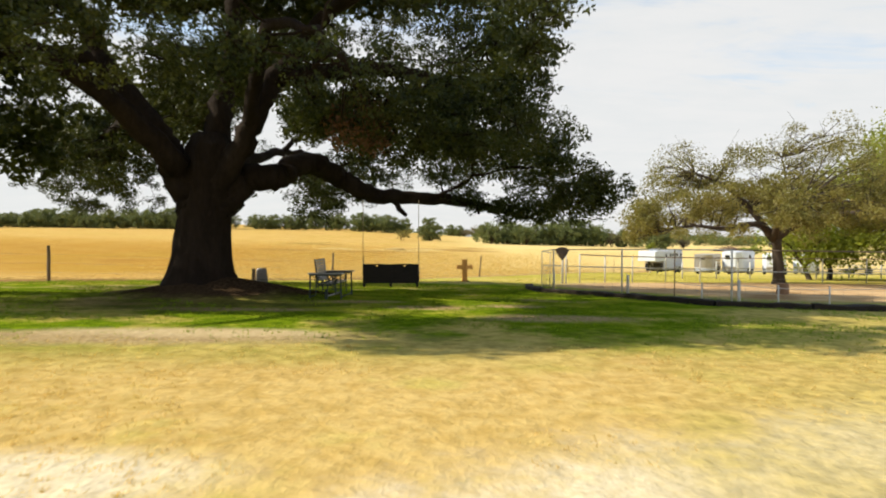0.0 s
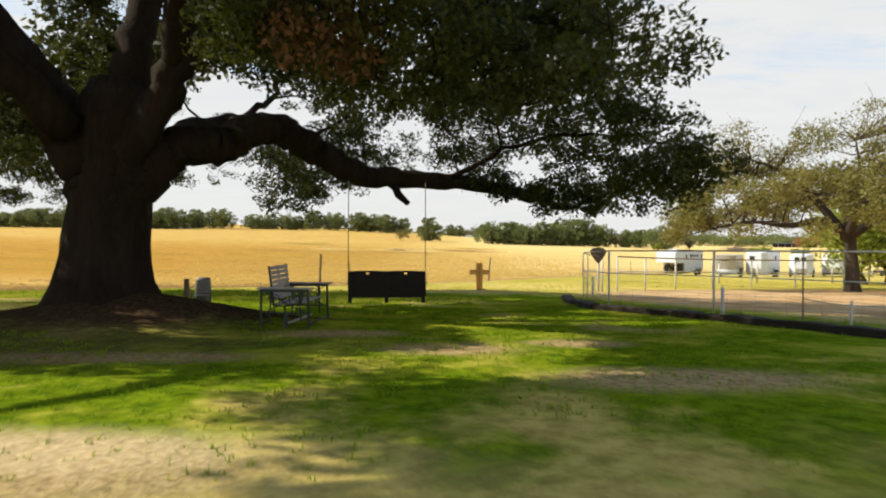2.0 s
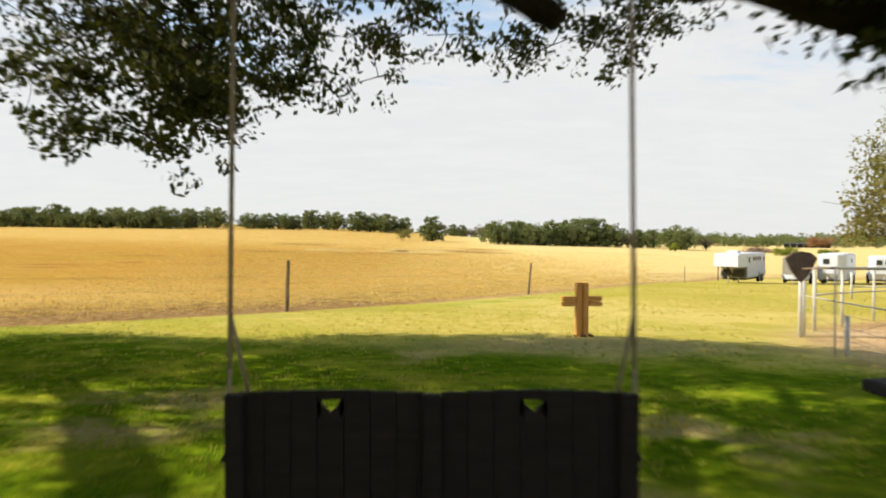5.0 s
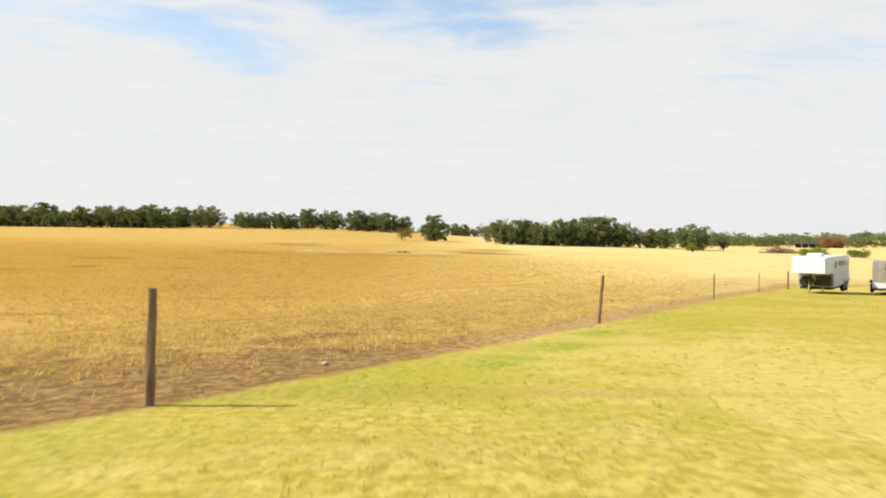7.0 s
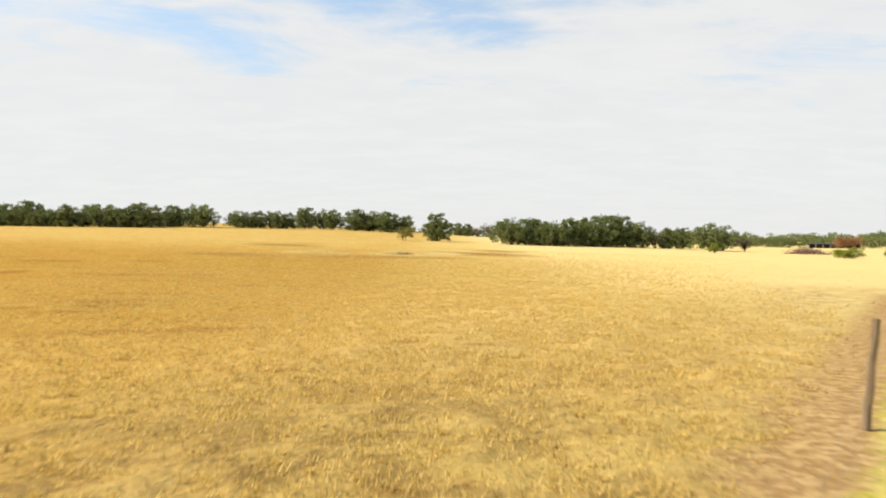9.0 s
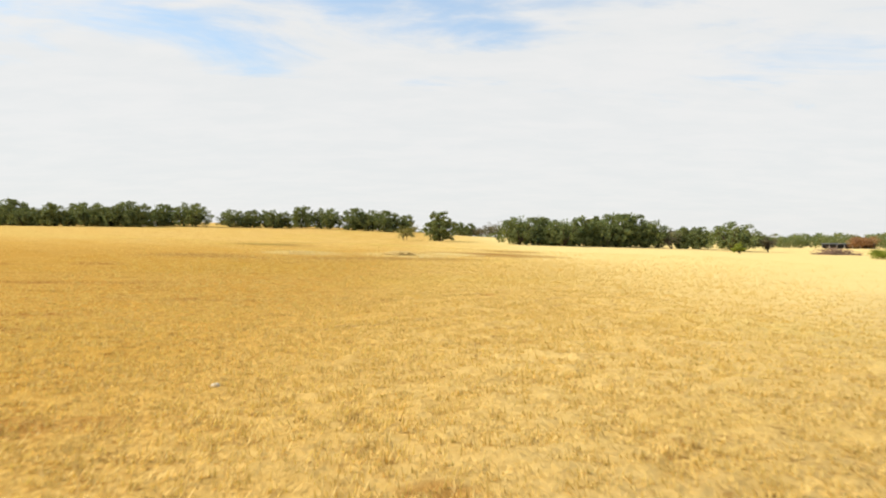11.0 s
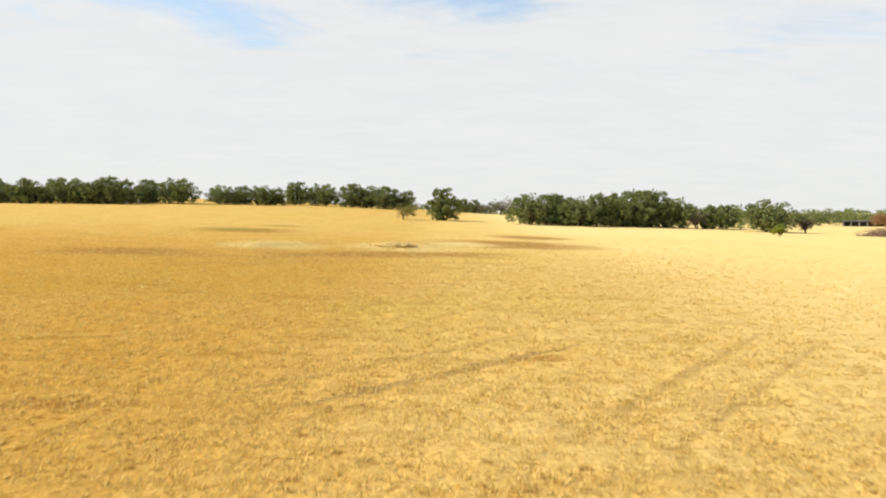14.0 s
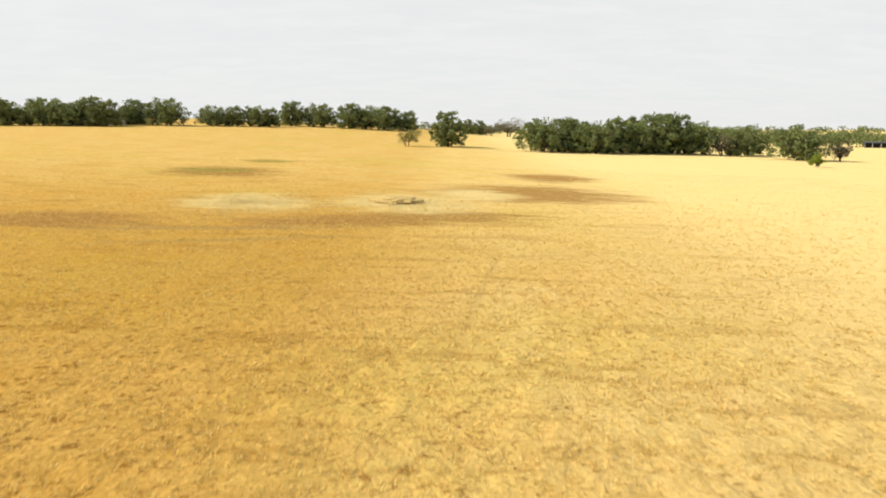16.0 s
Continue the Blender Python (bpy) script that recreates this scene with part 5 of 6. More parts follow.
def glider_bench():
    x, y = -2.82, 17.56
    z = gzf(x, y)
    g = empty("glider_bench", pose(x, y, z - 0.03, 0, 0, -4) @ Matrix.Scale(0.95, 4), "weathered grey slatted glider bench in an iron frame", "bench")
    D, Wd, A = 0.84, 1.36, 0.655
    # outer stand: four square legs, two flat board armrests, floor rails
    for sy in (-1, 1):
        for sx in (-1, 1):
            part("leg", box_bm(0.036, 0.036, A, (sx * (D / 2 - 0.02), sy * Wd / 2, A / 2 - 0.01), (0, sx * -1.5, 0)), M_IRON, g, bevel=0.005)
            part("inner_leg", box_bm(0.028, 0.028, A - 0.12, (sx * (D / 2 - 0.17), sy * (Wd / 2 - 0.03), A / 2 + 0.04), (0, sx * -3, 0)), M_IRON, g, bevel=0.004)
        part("armrest", box_bm(D + 0.10, 0.13, 0.03, (0.02, sy * Wd / 2, A)), M_SLAT, g, "weathered grey board armrest", bevel=0.007)
        part("arm_rail", box_bm(D, 0.03, 0.045, (0, sy * Wd / 2, A - 0.04)), M_IRON, g, bevel=0.004)
        for k, sx in enumerate((-0.2, 0.2)):
            tubes("hanger", [rod((sx * 1.35, sy * (Wd / 2 - 0.05), A - 0.05), (sx * 0.85, sy * (Wd / 2 - 0.05), 0.22), 0.011, 6)], M_IRON, g)
            tubes("brace", [rod((-sx * 1.7, sy * (Wd / 2 - 0.02), A - 0.07), (sx * 1.6, sy * (Wd / 2 - 0.02), 0.26), 0.010, 6)], M_IRON, g, "slanting iron brace below the armrest")
        th = np.linspace(0, 2 * math.pi * 1.35, 22)
        for sx in (-1, 1):
            sc = [(sx * (0.16 + (0.12 - 0.012 * t) * math.cos(t)), sy * Wd / 2, 0.45 + (0.12 - 0.012 * t) * math.sin(t)) for t in th]
            tubes("scroll", [(sc, [0.009] * len(sc), 6, 0.0)], M_IRON, g, "curled iron scroll under the armrest")
        tubes("stretcher", [rod((-D / 2, sy * Wd / 2, 0.24), (D / 2, sy * Wd / 2, 0.24), 0.011, 6)], M_IRON, g)
    for sx in (-1, 1):
        tubes("floor_rail", [rod((sx * (D / 2 - 0.02), -Wd / 2, 0.05), (sx * (D / 2 - 0.02), Wd / 2, 0.05), 0.014, 6)], M_IRON, g)
    tubes("floor_rail", [rod((0.03, -Wd / 2 - 0.02, 0.07), (0.10, Wd / 2, 0.07), 0.018, 6)], M_SLAT, g, "pale floor rail")
    part("foot_post", box_bm(0.07, 0.05, 0.27, (0.03, -Wd / 2 - 0.03, 0.13)), M_IRON, g, "short dark post at the foot", bevel=0.006)
    # swinging seat with a slatted back over a lower board; it leans to the back
    sw = Wd - 0.18
    for k in range(7):
        u = k / 6
        part("seat_slat", box_bm(0.055, sw, 0.022, (-0.22 + 0.50 * u, 0, 0.375 + 0.035 * u), (0, -4, 0)), M_SLAT, g, bevel=0.004)
    bw = 0.82 * sw
    part("back_panel", box_bm(0.022, bw - 0.02, 0.17, (-0.242, 0, 0.525), (0, -7, 0)), M_SLAT, g, "pale grey lower back board", bevel=0.005)
    for k in range(5):
        u = k / 4
        part("back_slat", box_bm(0.024, bw, 0.062, (-0.262 - 0.042 * u, 0, 0.66 + 0.315 * u), (0.5 * (k % 2), -7, 0)), M_SLAT, g, bevel=0.005)
    for sy in (-0.97, 0, 0.97):
        part("back_stile", box_bm(0.03, 0.045, 0.64, (-0.292, sy * bw / 2, 0.70), (0, -7, 0)), M_IRON, g, bevel=0.004)
        p, r = smooth_path([(0.30, sy * sw / 2, 0.39), (0.05, sy * sw / 2, 0.355), (-0.18, sy * sw / 2, 0.35), (-0.245, sy * sw / 2, 0.43)], [0.014] * 4, 5)
        tubes("seat_frame", [(p, r, 8, 0.0)], M_IRON, g)
    for sy in (-1, 1):
        p, r = smooth_path([(-0.30, sy * sw / 2, 0.64), (-0.1, sy * sw / 2, 0.62), (0.2, sy * sw / 2, 0.61), (0.28, sy * sw / 2, 0.55), (0.25, sy * sw / 2, 0.40)], [0.014] * 5, 5)
        tubes("inner_arm", [(p, r, 8, 0.0)], M_IRON, g)


glider_bench()


def lawn_chair():
    x, y = -5.25, 20.1
    c = empty("lawn_chair", pose(x, y, gzf(x, y) - 0.02, 0, 0, 12) @ Matrix.Scale(0.72, 4), "old grey metal lawn chair standing behind the oak roots", "chair")
    V, F, nu, nv = [], [], 9, 8
    for i in range(nu):
        for j in range(nv):
            u, v = i / (nu - 1) * 2 - 1, j / (nv - 1)
            w = 0.225 * (1 - 0.12 * v ** 3)
            V.append((u * w, 0.05 * v + 0.035 * u * u, 0.10 + 0.76 * v - 0.03 * u ** 4 * v))
    for i in range(nu - 1):
        for j in range(nv - 1):
            F.append((i * nv + j, (i + 1) * nv + j, (i + 1) * nv + j + 1, i * nv + j + 1))
    b = link_part("backrest", mesh_from("backrest", V, F, M_CHAIR, True), c)
    b.modifiers.new("thick", "SOLIDIFY").thickness = 0.008
    for k in range(5):
        part("back_rib", box_bm(0.012, 0.012, 0.40, (-0.15 + 0.075 * k, 0.035, 0.60)), M_CHAIR, c)
    part("seat", box_bm(0.46, 0.44, 0.025, (0, -0.20, 0.36), (-4, 0, 0)), M_CHAIR, c, bevel=0.01)
    for sx in (-1, 1):
        p, r = smooth_path([(sx * 0.25, 0.08, 0.62), (sx * 0.26, -0.2, 0.60), (sx * 0.26, -0.42, 0.56), (sx * 0.25, -0.44, 0.3), (sx * 0.25, -0.40, 0.02), (sx * 0.25, -0.1, 0.012), (sx * 0.24, 0.16, 0.012)], [0.013] * 7, 5)
        tubes("side_tube", [(p, r, 8, 0.0)], M_IRON, c)
    for cy, cz in ((0.1, 0.012), (-0.40, 0.30), (0.02, 0.40)):
        tubes("cross_tube", [rod((-0.25, cy, cz), (0.25, cy, cz), 0.012)], M_IRON, c)


lawn_chair()


def wood_post(name, x, y, h, r, label, lean=(0.0, 0.0), mat=None, group="", category="post"):
    z = gzf(x, y)
    p = empty(name, pose(x, y, z), label, category, group)
    rng = np.random.default_rng(int(abs(x) * 100 + y * 10))
    n = 7
    u = np.linspace(0, 1, n)
    pts = np.stack([lean[0] * u + rng.normal(size=n) * r * 0.07, lean[1] * u + rng.normal(size=n) * r * 0.07, -0.3 + (h + 0.3) * u], -1)
    tubes("shaft", [(pts, r * (1.08 - 0.15 * u), 9, 0.22)], mat or M_POST, p, smooth=False)
    return p


wood_post("stub_post", -5.21, 19.05, 0.42, 0.055, "short weathered wooden stub post beside the chair", (0.02, 0.0))


def memorial_cross():
    x, y = 0.97, 31.12
    z = gzf(x, y)
    c = empty("wooden_cross", pose(x, y, z, 0, 0, 6) @ Matrix.Scale(0.96, 4), "honey-brown cross of paired square timbers in the grass", "cross")
    H = 1.02
    for sx in (-1, 1):
        part("upright", box_bm(0.108, 0.15, H + 0.25, (sx * 0.062, 0, H / 2 - 0.125)), M_WOOD_CROSS, c, bevel=0.01)
    for sz in (-1, 1):
        for sx in (-1, 1):
            part("arm", box_bm(0.26, 0.15, 0.085, (sx * 0.248, 0.004 * sz, 0.665 + sz * 0.05)), M_WOOD_CROSS_H, c, bevel=0.008)
    # made-up dark lumps round the foot, standing in for a clump of dark soil
    for k in range(5):
        a = 2 * math.pi * k / 5 - 0.6
        bm = bmesh.new()
        bmesh.ops.create_icosphere(bm, subdivisions=2, radius=0.04 + 0.02 * ((k * 7) % 3))
        for v in bm.verts:
            v.co *= 1 + 0.25 * noise.noise(v.co * 9 + Vector((k, 0, 0)))
            v.co.z *= 0.6
        s = part("base_stone", bm, M_TIE, None, smooth=True)
        s.parent = c
        s.matrix_basis = pose(0.05 + 0.16 * math.cos(a), 0.12 * math.sin(a), 0.01)


memorial_cross()

# ---- wire fence of the pasture ----
FENCE = [(-24.6, 14.8, 1.4), (-15.72, 27.7, 1.42), (-6.36, 39.85, 1.58), (2.78, 53.7, 1.60), (12.12, 67.7, 1.35), (19.15, 77.8, 1.35), (25.5, 86.6, 1.45)]
for i, (fx, fy, fh) in enumerate(FENCE):
    wood_post("fence_post", fx, fy, fh, (0.07, 0.07, 0.062, 0.058, 0.035, 0.03, 0.07, 0.06)[i], "weathered grey-brown wooden fence post at the pasture edge", ((0, 0), (0, 0), (0.07, 0), (0.17, 0.0), (0.02, 0), (0.0, 0), (0.02, 0), (0, 0))[i], group="posts of the pasture fence", category="fence post")
for k, wz in enumerate((0.35, 0.72, 1.08)):
    pts = []
    for a, b in zip(FENCE[:-1], FENCE[1:]):
        for u in np.linspace(0, 1, 6, endpoint=False):
            px, py = a[0] + (b[0] - a[0]) * u + 0.07, a[1] + (b[1] - a[1]) * u
            pts.append((px, py, gzf(a[0], a[1]) * (1 - u) + gzf(b[0], b[1]) * u + wz - 0.06 * 4 * u * (1 - u)))
    tagged(tubes("fence_wire", [(pts, [0.0022] * len(pts), 4, 0.0)], M_WIRE, None), "thin rusty strand of wire along the pasture fence", "wire", "strands of the pasture fence")
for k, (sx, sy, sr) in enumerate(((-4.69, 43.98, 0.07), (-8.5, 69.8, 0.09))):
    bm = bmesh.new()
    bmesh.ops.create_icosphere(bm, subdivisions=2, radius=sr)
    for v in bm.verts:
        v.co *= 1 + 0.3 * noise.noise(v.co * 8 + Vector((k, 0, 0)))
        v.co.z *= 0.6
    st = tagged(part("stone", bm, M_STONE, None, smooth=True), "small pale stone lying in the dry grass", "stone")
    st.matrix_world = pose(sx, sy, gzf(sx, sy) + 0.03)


# ---- riding pen ----
def pen_fence():
    """Pipe fence of the riding pen: a bent near side and a straight far side."""
    near = [(5.6, 32.4), (4.5, 29.2), (3.7, 26.0), (3.55, 22.3), (5.2, 20.2), (6.2, 18.6), (7.15, 17.2), (10.5, 16.4), (13.0, 16.2), (16.0, 16.4), (19.0, 16.9), (22.0, 18.2)]
    f = empty("pen_fence", pose(near[3][0], near[3][1], gzf(*near[3])), "rust-brown and white pipe fence round the riding pen", "fence")
    o = np.array([near[3][0], near[3][1], gzf(*near[3])])
    for i, (x, y) in enumerate(near):
        z = gzf(x, y)
        white = i != 5
        r = 0.024 if i in (0, 3, 4, 6, 7) else 0.015
        tubes("post", [rod((x - o[0], y - o[1], z - o[2] - 0.2), (x - o[0], y - o[1], z - o[2] + 1.38), r, 10)], M_PIPE if white else M_PIPE_RUST, f, "white pipe post" if white else "")
        if i in (1, 4, 6):
            tubes("post", [rod((x - o[0] + 0.16, y - o[1] - 0.05, z - o[2] - 0.2), (x - o[0] + 0.16, y - o[1] - 0.05, z - o[2] + 0.62), 0.04, 8)], M_PIPE, f, "short white pipe post")
    for i in range(len(near) - 1):
        a = np.array([near[i][0], near[i][1], gzf(*near[i])]) - o
        b = np.array([near[i + 1][0], near[i + 1][1], gzf(*near[i + 1])]) - o
        for h, r in ((1.36, 0.016), (0.84, 0.011)):
            tubes("rail", [rod(a + np.array([0, 0, h]), b + np.array([0, 0, h]), r, 8)], M_PIPE_RUST if h > 1 and i % 3 == 0 else M_PIPE, f)
        # short posts that carry a slack cable, and a pipe on the ground
        if i >= 5:
            for u in ((0.31, 0.64) if i == 6 else (0.5,)):
                c = a + (b - a) * u
                tubes("short_post", [rod(c + np.array([0, 0, -0.2]), c + np.array([0, 0, 0.52]), 0.02, 8)], M_PIPE, f, "short white pipe post")
            sag = [a + (b - a) * u + np.array([0, 0, 0.50 - 0.28 * u * (1 - u)]) for u in np.linspace(0, 1, 9)]
            tubes("cable", [(sag, [0.009] * 9, 6, 0.0)], M_PIPE, f, "slack pale cable")
            tubes("ground_pipe", [rod(a + np.array([0, 0, 0.04]), b + np.array([0, 0, 0.04]), 0.018, 8)], M_PIPE, f)
        # wire mesh below the rails
        mesh = []
        L = float(np.linalg.norm(b - a))
        for h in (0.12, 0.30, 0.48, 0.66):
            mesh.append(rod(a + np.array([0, 0, h]), b + np.array([0, 0, h]), 0.0025, 4))
        n = max(2, int(L / 0.30))
        for k in range(1, n):
            c = a + (b - a) * k / n
            mesh.append(rod(c + np.array([0, 0, 0.02]), c + np.array([0, 0, 0.84]), 0.0018, 4))
        tubes("wire_mesh", mesh, M_WIRE, f, "thin welded wire mesh")
    return f


pen_fence()


def far_rail():
    pts = [(6.65, 33.8), (8.3, 35.6), (10.2, 37.4), (12.5, 39.0), (14.8, 40.0), (17.2, 40.5), (19.8, 40.8), (22.4, 41.0), (25.0, 41.0), (27.6, 40.8), (30.2, 40.4)]
    o = np.array([pts[4][0], pts[4][1], gzf(*pts[4])])
    f = empty("paddock_fence", pose(*o), "white pipe paddock fence with a dark top rail behind the pen", "fence")
    for x, y in pts:
        z = gzf(x, y)
        tubes("post", [rod((x - o[0], y - o[1], z - o[2] - 0.2), (x - o[0], y - o[1], z - o[2] + 1.42), 0.036, 10)], M_PIPE, f)
    for a, b in zip(pts[:-1], pts[1:]):
        A, B = np.array([a[0], a[1], gzf(*a)]) - o, np.array([b[0], b[1], gzf(*b)]) - o
        for h, r, m in ((1.40, 0.028, M_PIPE_RUST), (0.80, 0.02, M_PIPE)):
            tubes("rail", [rod(A + np.array([0, 0, h]), B + np.array([0, 0, h]), r, 8)], m, f)


far_rail()


def yard_rail():
    pts = [(17.5 + 2.6 * k, 50.8 + 0.28 * k) for k in range(11)]
    o = np.array([pts[0][0], pts[0][1], gzf(*pts[0])])
    f = empty("yard_fence", pose(*o), "low white pipe fence in front of the parked trailers", "fence")
    for x, y in pts:
        z = gzf(x, y)
        tubes("post", [rod((x - o[0], y - o[1], z - o[2] - 0.2), (x - o[0], y - o[1], z - o[2] + 1.25), 0.055, 10)], M_PIPE, f)
    for a, b in zip(pts[:-1], pts[1:]):
        A, B = np.array([a[0], a[1], gzf(*a)]) - o, np.array([b[0], b[1], gzf(*b)]) - o
        tubes("rail", [rod(A + np.array([0, 0, 0.55]), B + np.array([0, 0, 0.55]), 0.03, 8)], M_PIPE, f)


yard_rail()


def pen_sign():
    x, y = 5.54, 32.25
    z = gzf(x, y)
    s = empty("fence_sign", pose(x, y, z), "dark shield-shaped board on a pale pole by the pen corner", "sign")
    tubes("pole", [rod((0, 0, -0.2), (0, 0, 1.5), 0.036, 10)], M_PIPE, s)
    tubes("pole", [rod((0.22, 0.3, -0.2), (0.22, 0.3, 1.45), 0.034, 10)], M_PIPE, s)
    def shield(k, d, y0):
        bm = bmesh.new()
        out = [(-0.30, 0.12), (-0.18, 0.22), (0.0, 0.25), (0.18, 0.22), (0.30, 0.12), (0.22, -0.06), (0.11, -0.22), (0.0, -0.34), (-0.11, -0.22), (-0.22, -0.06)]
        f0 = [bm.verts.new((px * k - 0.02, y0, 1.44 + pz * k)) for px, pz in out]
        f1 = [bm.verts.new((px * k - 0.02, y0 + d, 1.44 + pz * k)) for px, pz in out]
        bm.faces.new(f0)
        bm.faces.new(f1[::-1])
        for i in range(len(out)):
            j = (i + 1) % len(out)
            bm.faces.new((f0[i], f1[i], f1[j], f0[j]))
        bmesh.ops.recalc_face_normals(bm, faces=bm.faces)
        return bm
    part("board", shield(1.0, 0.03, -0.085), M_SIGN, s)
    part("rim", shield(1.07, 0.014, -0.054), M_PIPE_RUST, s)


pen_sign()

TIES = [(3.25, 26.2), (3.0, 24.0), (3.15, 21.9), (4.75, 19.7), (6.6, 16.8), (8.6, 16.2), (10.6, 15.9), (13.2, 15.7), (15.8, 15.8)]
for i, (a, b) in enumerate(zip(TIES[:-1], TIES[1:])):
    L = math.hypot(b[0] - a[0], b[1] - a[1]) - 0.03
    mx, my = (a[0] + b[0]) / 2, (a[1] + b[1]) / 2
    bm = box_bm(L, 0.26, 0.24)
    bmesh.ops.subdivide_edges(bm, edges=[e for e in bm.edges if e.calc_length() > 0.5], cuts=8)
    bmesh.ops.bevel(bm, geom=[e for e in bm.edges if e.calc_face_angle(0) > 0.5], offset=0.02, segments=1, affect="EDGES", clamp_overlap=True)
    for v in bm.verts:
        v.co += Vector((0, noise.noise(v.co * 2.2 + Vector((i, 0, 0))) * 0.05, noise.noise(v.co * 1.7 + Vector((0, i, 0))) * 0.05))
    ob = tagged(part("edging_timber", bm, M_TIE, None), "black old timber lying along the pen fence", "timber", "timbers edging the pen")
    slope = math.degrees(math.atan2(gzf(*b) - gzf(*a), L))
    ob.matrix_world = pose(mx, my, gzf(mx, my) + 0.01, 0, -slope, math.degrees(math.atan2(b[1] - a[1], b[0] - a[0])))


def stump():
    x, y = 11.05, 22.6
    bm = bmesh.new()
    bmesh.ops.create_cone(bm, cap_ends=True, segments=18, radius1=0.20, radius2=0.18, depth=0.40, matrix=Matrix.Translation((0, 0, 0.16)))
    for v in bm.verts:
        v.co.xy *= 1 + 0.12 * noise.noise(v.co * 4)
    bmesh.ops.bevel(bm, geom=[e for e in bm.edges if e.calc_face_angle(0) > 0.9], offset=0.02, segments=2, affect="EDGES")
    ob = tagged(part("stump", bm, M_STUMP, None), "reddish brown tree stump standing in the riding pen", "stump")
    ob.matrix_world = pose(x, y, gzf(x, y))


stump()


# ---- trailers ----
def wheel(parent, at_, r=0.36, wdt=0.22):
    w = link_part("wheel", None, parent)
    w.matrix_basis = pose(*at_)
    bm = bmesh.new()
    bmesh.ops.create_cone(bm, cap_ends=True, segments=24, radius1=r, radius2=r, depth=wdt, matrix=pose(0, 0, 0, 0, 90, 0))
    part("tyre", bm, M_BLACK, w, bevel=0.04)
    bm = bmesh.new()
    bmesh.ops.create_cone(bm, cap_ends=True, segments=20, radius1=r * 0.58, radius2=r * 0.50, depth=wdt + 0.02, matrix=pose(0, 0, 0, 0, 90, 0))
    part("rim", bm, M_ALU, w, bevel=0.01)
    return w


def gooseneck_trailer(x, y, turn):
    """White horse trailer; its nose overhangs in front (local -y)."""
    t = empty("gooseneck_trailer", pose(x, y, gzf(x, y), 0, 0, turn) @ Matrix.Scale(1.09, 4), "white gooseneck horse trailer parked on the mown grass", "trailer")
    W, L, z0, H = 2.15, 5.2, 0.42, 2.45
    part("body", box_bm(W, L, H - z0, (0, L / 2, (H + z0) / 2)), M_WHITE, t, bevel=0.09)
    bm = bmesh.new()
    nose = [(-0.95, -2.0, 1.42), (0.95, -2.0, 1.42), (W / 2, -1.6, 1.36), (W / 2, 0.05, 1.36), (-W / 2, 0.05, 1.36), (-W / 2, -1.6, 1.36)]
    lo = [bm.verts.new(p) for p in nose]
    hi = [bm.verts.new((p[0] * 0.97, p[1] * 0.97, H - (0.10 if i < 2 else 0.0))) for i, p in enumerate(nose)]
    bm.faces.new(lo[::-1])
    bm.faces.new(hi)
    for i in range(6):
        j = (i + 1) % 6
        bm.faces.new((lo[i], lo[j], hi[j], hi[i]))
    part("nose", bm, M_WHITE, t, bevel=0.06)
    part("roof_pod", box_bm(0.9, 0.8, 0.22, (-0.1, 0.4, H + 0.10)), M_WHITE, t, "white roof air unit", bevel=0.04)
    for sx in (-1, 1):
        part("window", box_bm(0.03, 0.34, 0.42, (sx * (W / 2 + 0.003), 0.55, 1.92)), M_GLASS, t, "dark side window")
        for k in range(4):
            part("window", box_bm(0.03, 0.40, 0.30, (sx * (W / 2 + 0.003), 1.7 + k * 0.62, 1.98)), M_GLASS, t, "dark side window")
        part("window", box_bm(0.03, 0.34, 0.36, (sx * (W / 2 + 0.003), 4.65, 1.92)), M_GLASS, t, "dark side window")
        part("fender", box_bm(0.26, 1.9, 0.12, (sx * (W / 2 + 0.06), 3.8, 0.82)), M_WHITE, t, bevel=0.03)
        part("kick_panel", box_bm(0.02, L - 0.3, 0.45, (sx * (W / 2 + 0.004), L / 2, 0.72)), M_WHITE, t, "white gravel panel")
        for k in (0, 1):
            wheel(t, (sx * (W / 2 - 0.08), 3.35 + 0.9 * k, 0.36))
    part("front_panel", box_bm(W - 0.1, 0.06, 0.86, (0, -0.01, 0.92)), M_ALU, t, "grey tread-plate front panel", bevel=0.01)
    part("chassis", box_bm(W - 0.3, L - 0.1, 0.16, (0, L / 2, 0.36)), M_CHASSIS, t)
    tubes("gooseneck", [rod((0, -1.5, 1.40), (0, -1.42, 0.72), 0.07, 10), rod((0, -1.45, 1.30), (0, 0.0, 0.55), 0.06, 8)], M_CHASSIS, t)
    for jx in (-0.3, 0.5):
        tubes("jack", [rod((jx, -0.35, 0.9), (jx, -0.35, 0.02), 0.05, 10)], M_PIPE, t)
    part("tool_box", box_bm(0.85, 0.5, 0.62, (0.55, -0.34, 0.86)), M_CHASSIS, t, "dark tool box under the nose", bevel=0.03)
    part("spare_wheel", (lambda b: (bmesh.ops.create_cone(b, cap_ends=True, segments=24, radius1=0.36, radius2=0.36, depth=0.2, matrix=pose(-0.55, -0.20, 0.80, 90, 0, 0)), b)[1])(bmesh.new()), M_BLACK, t, bevel=0.04)
    return t


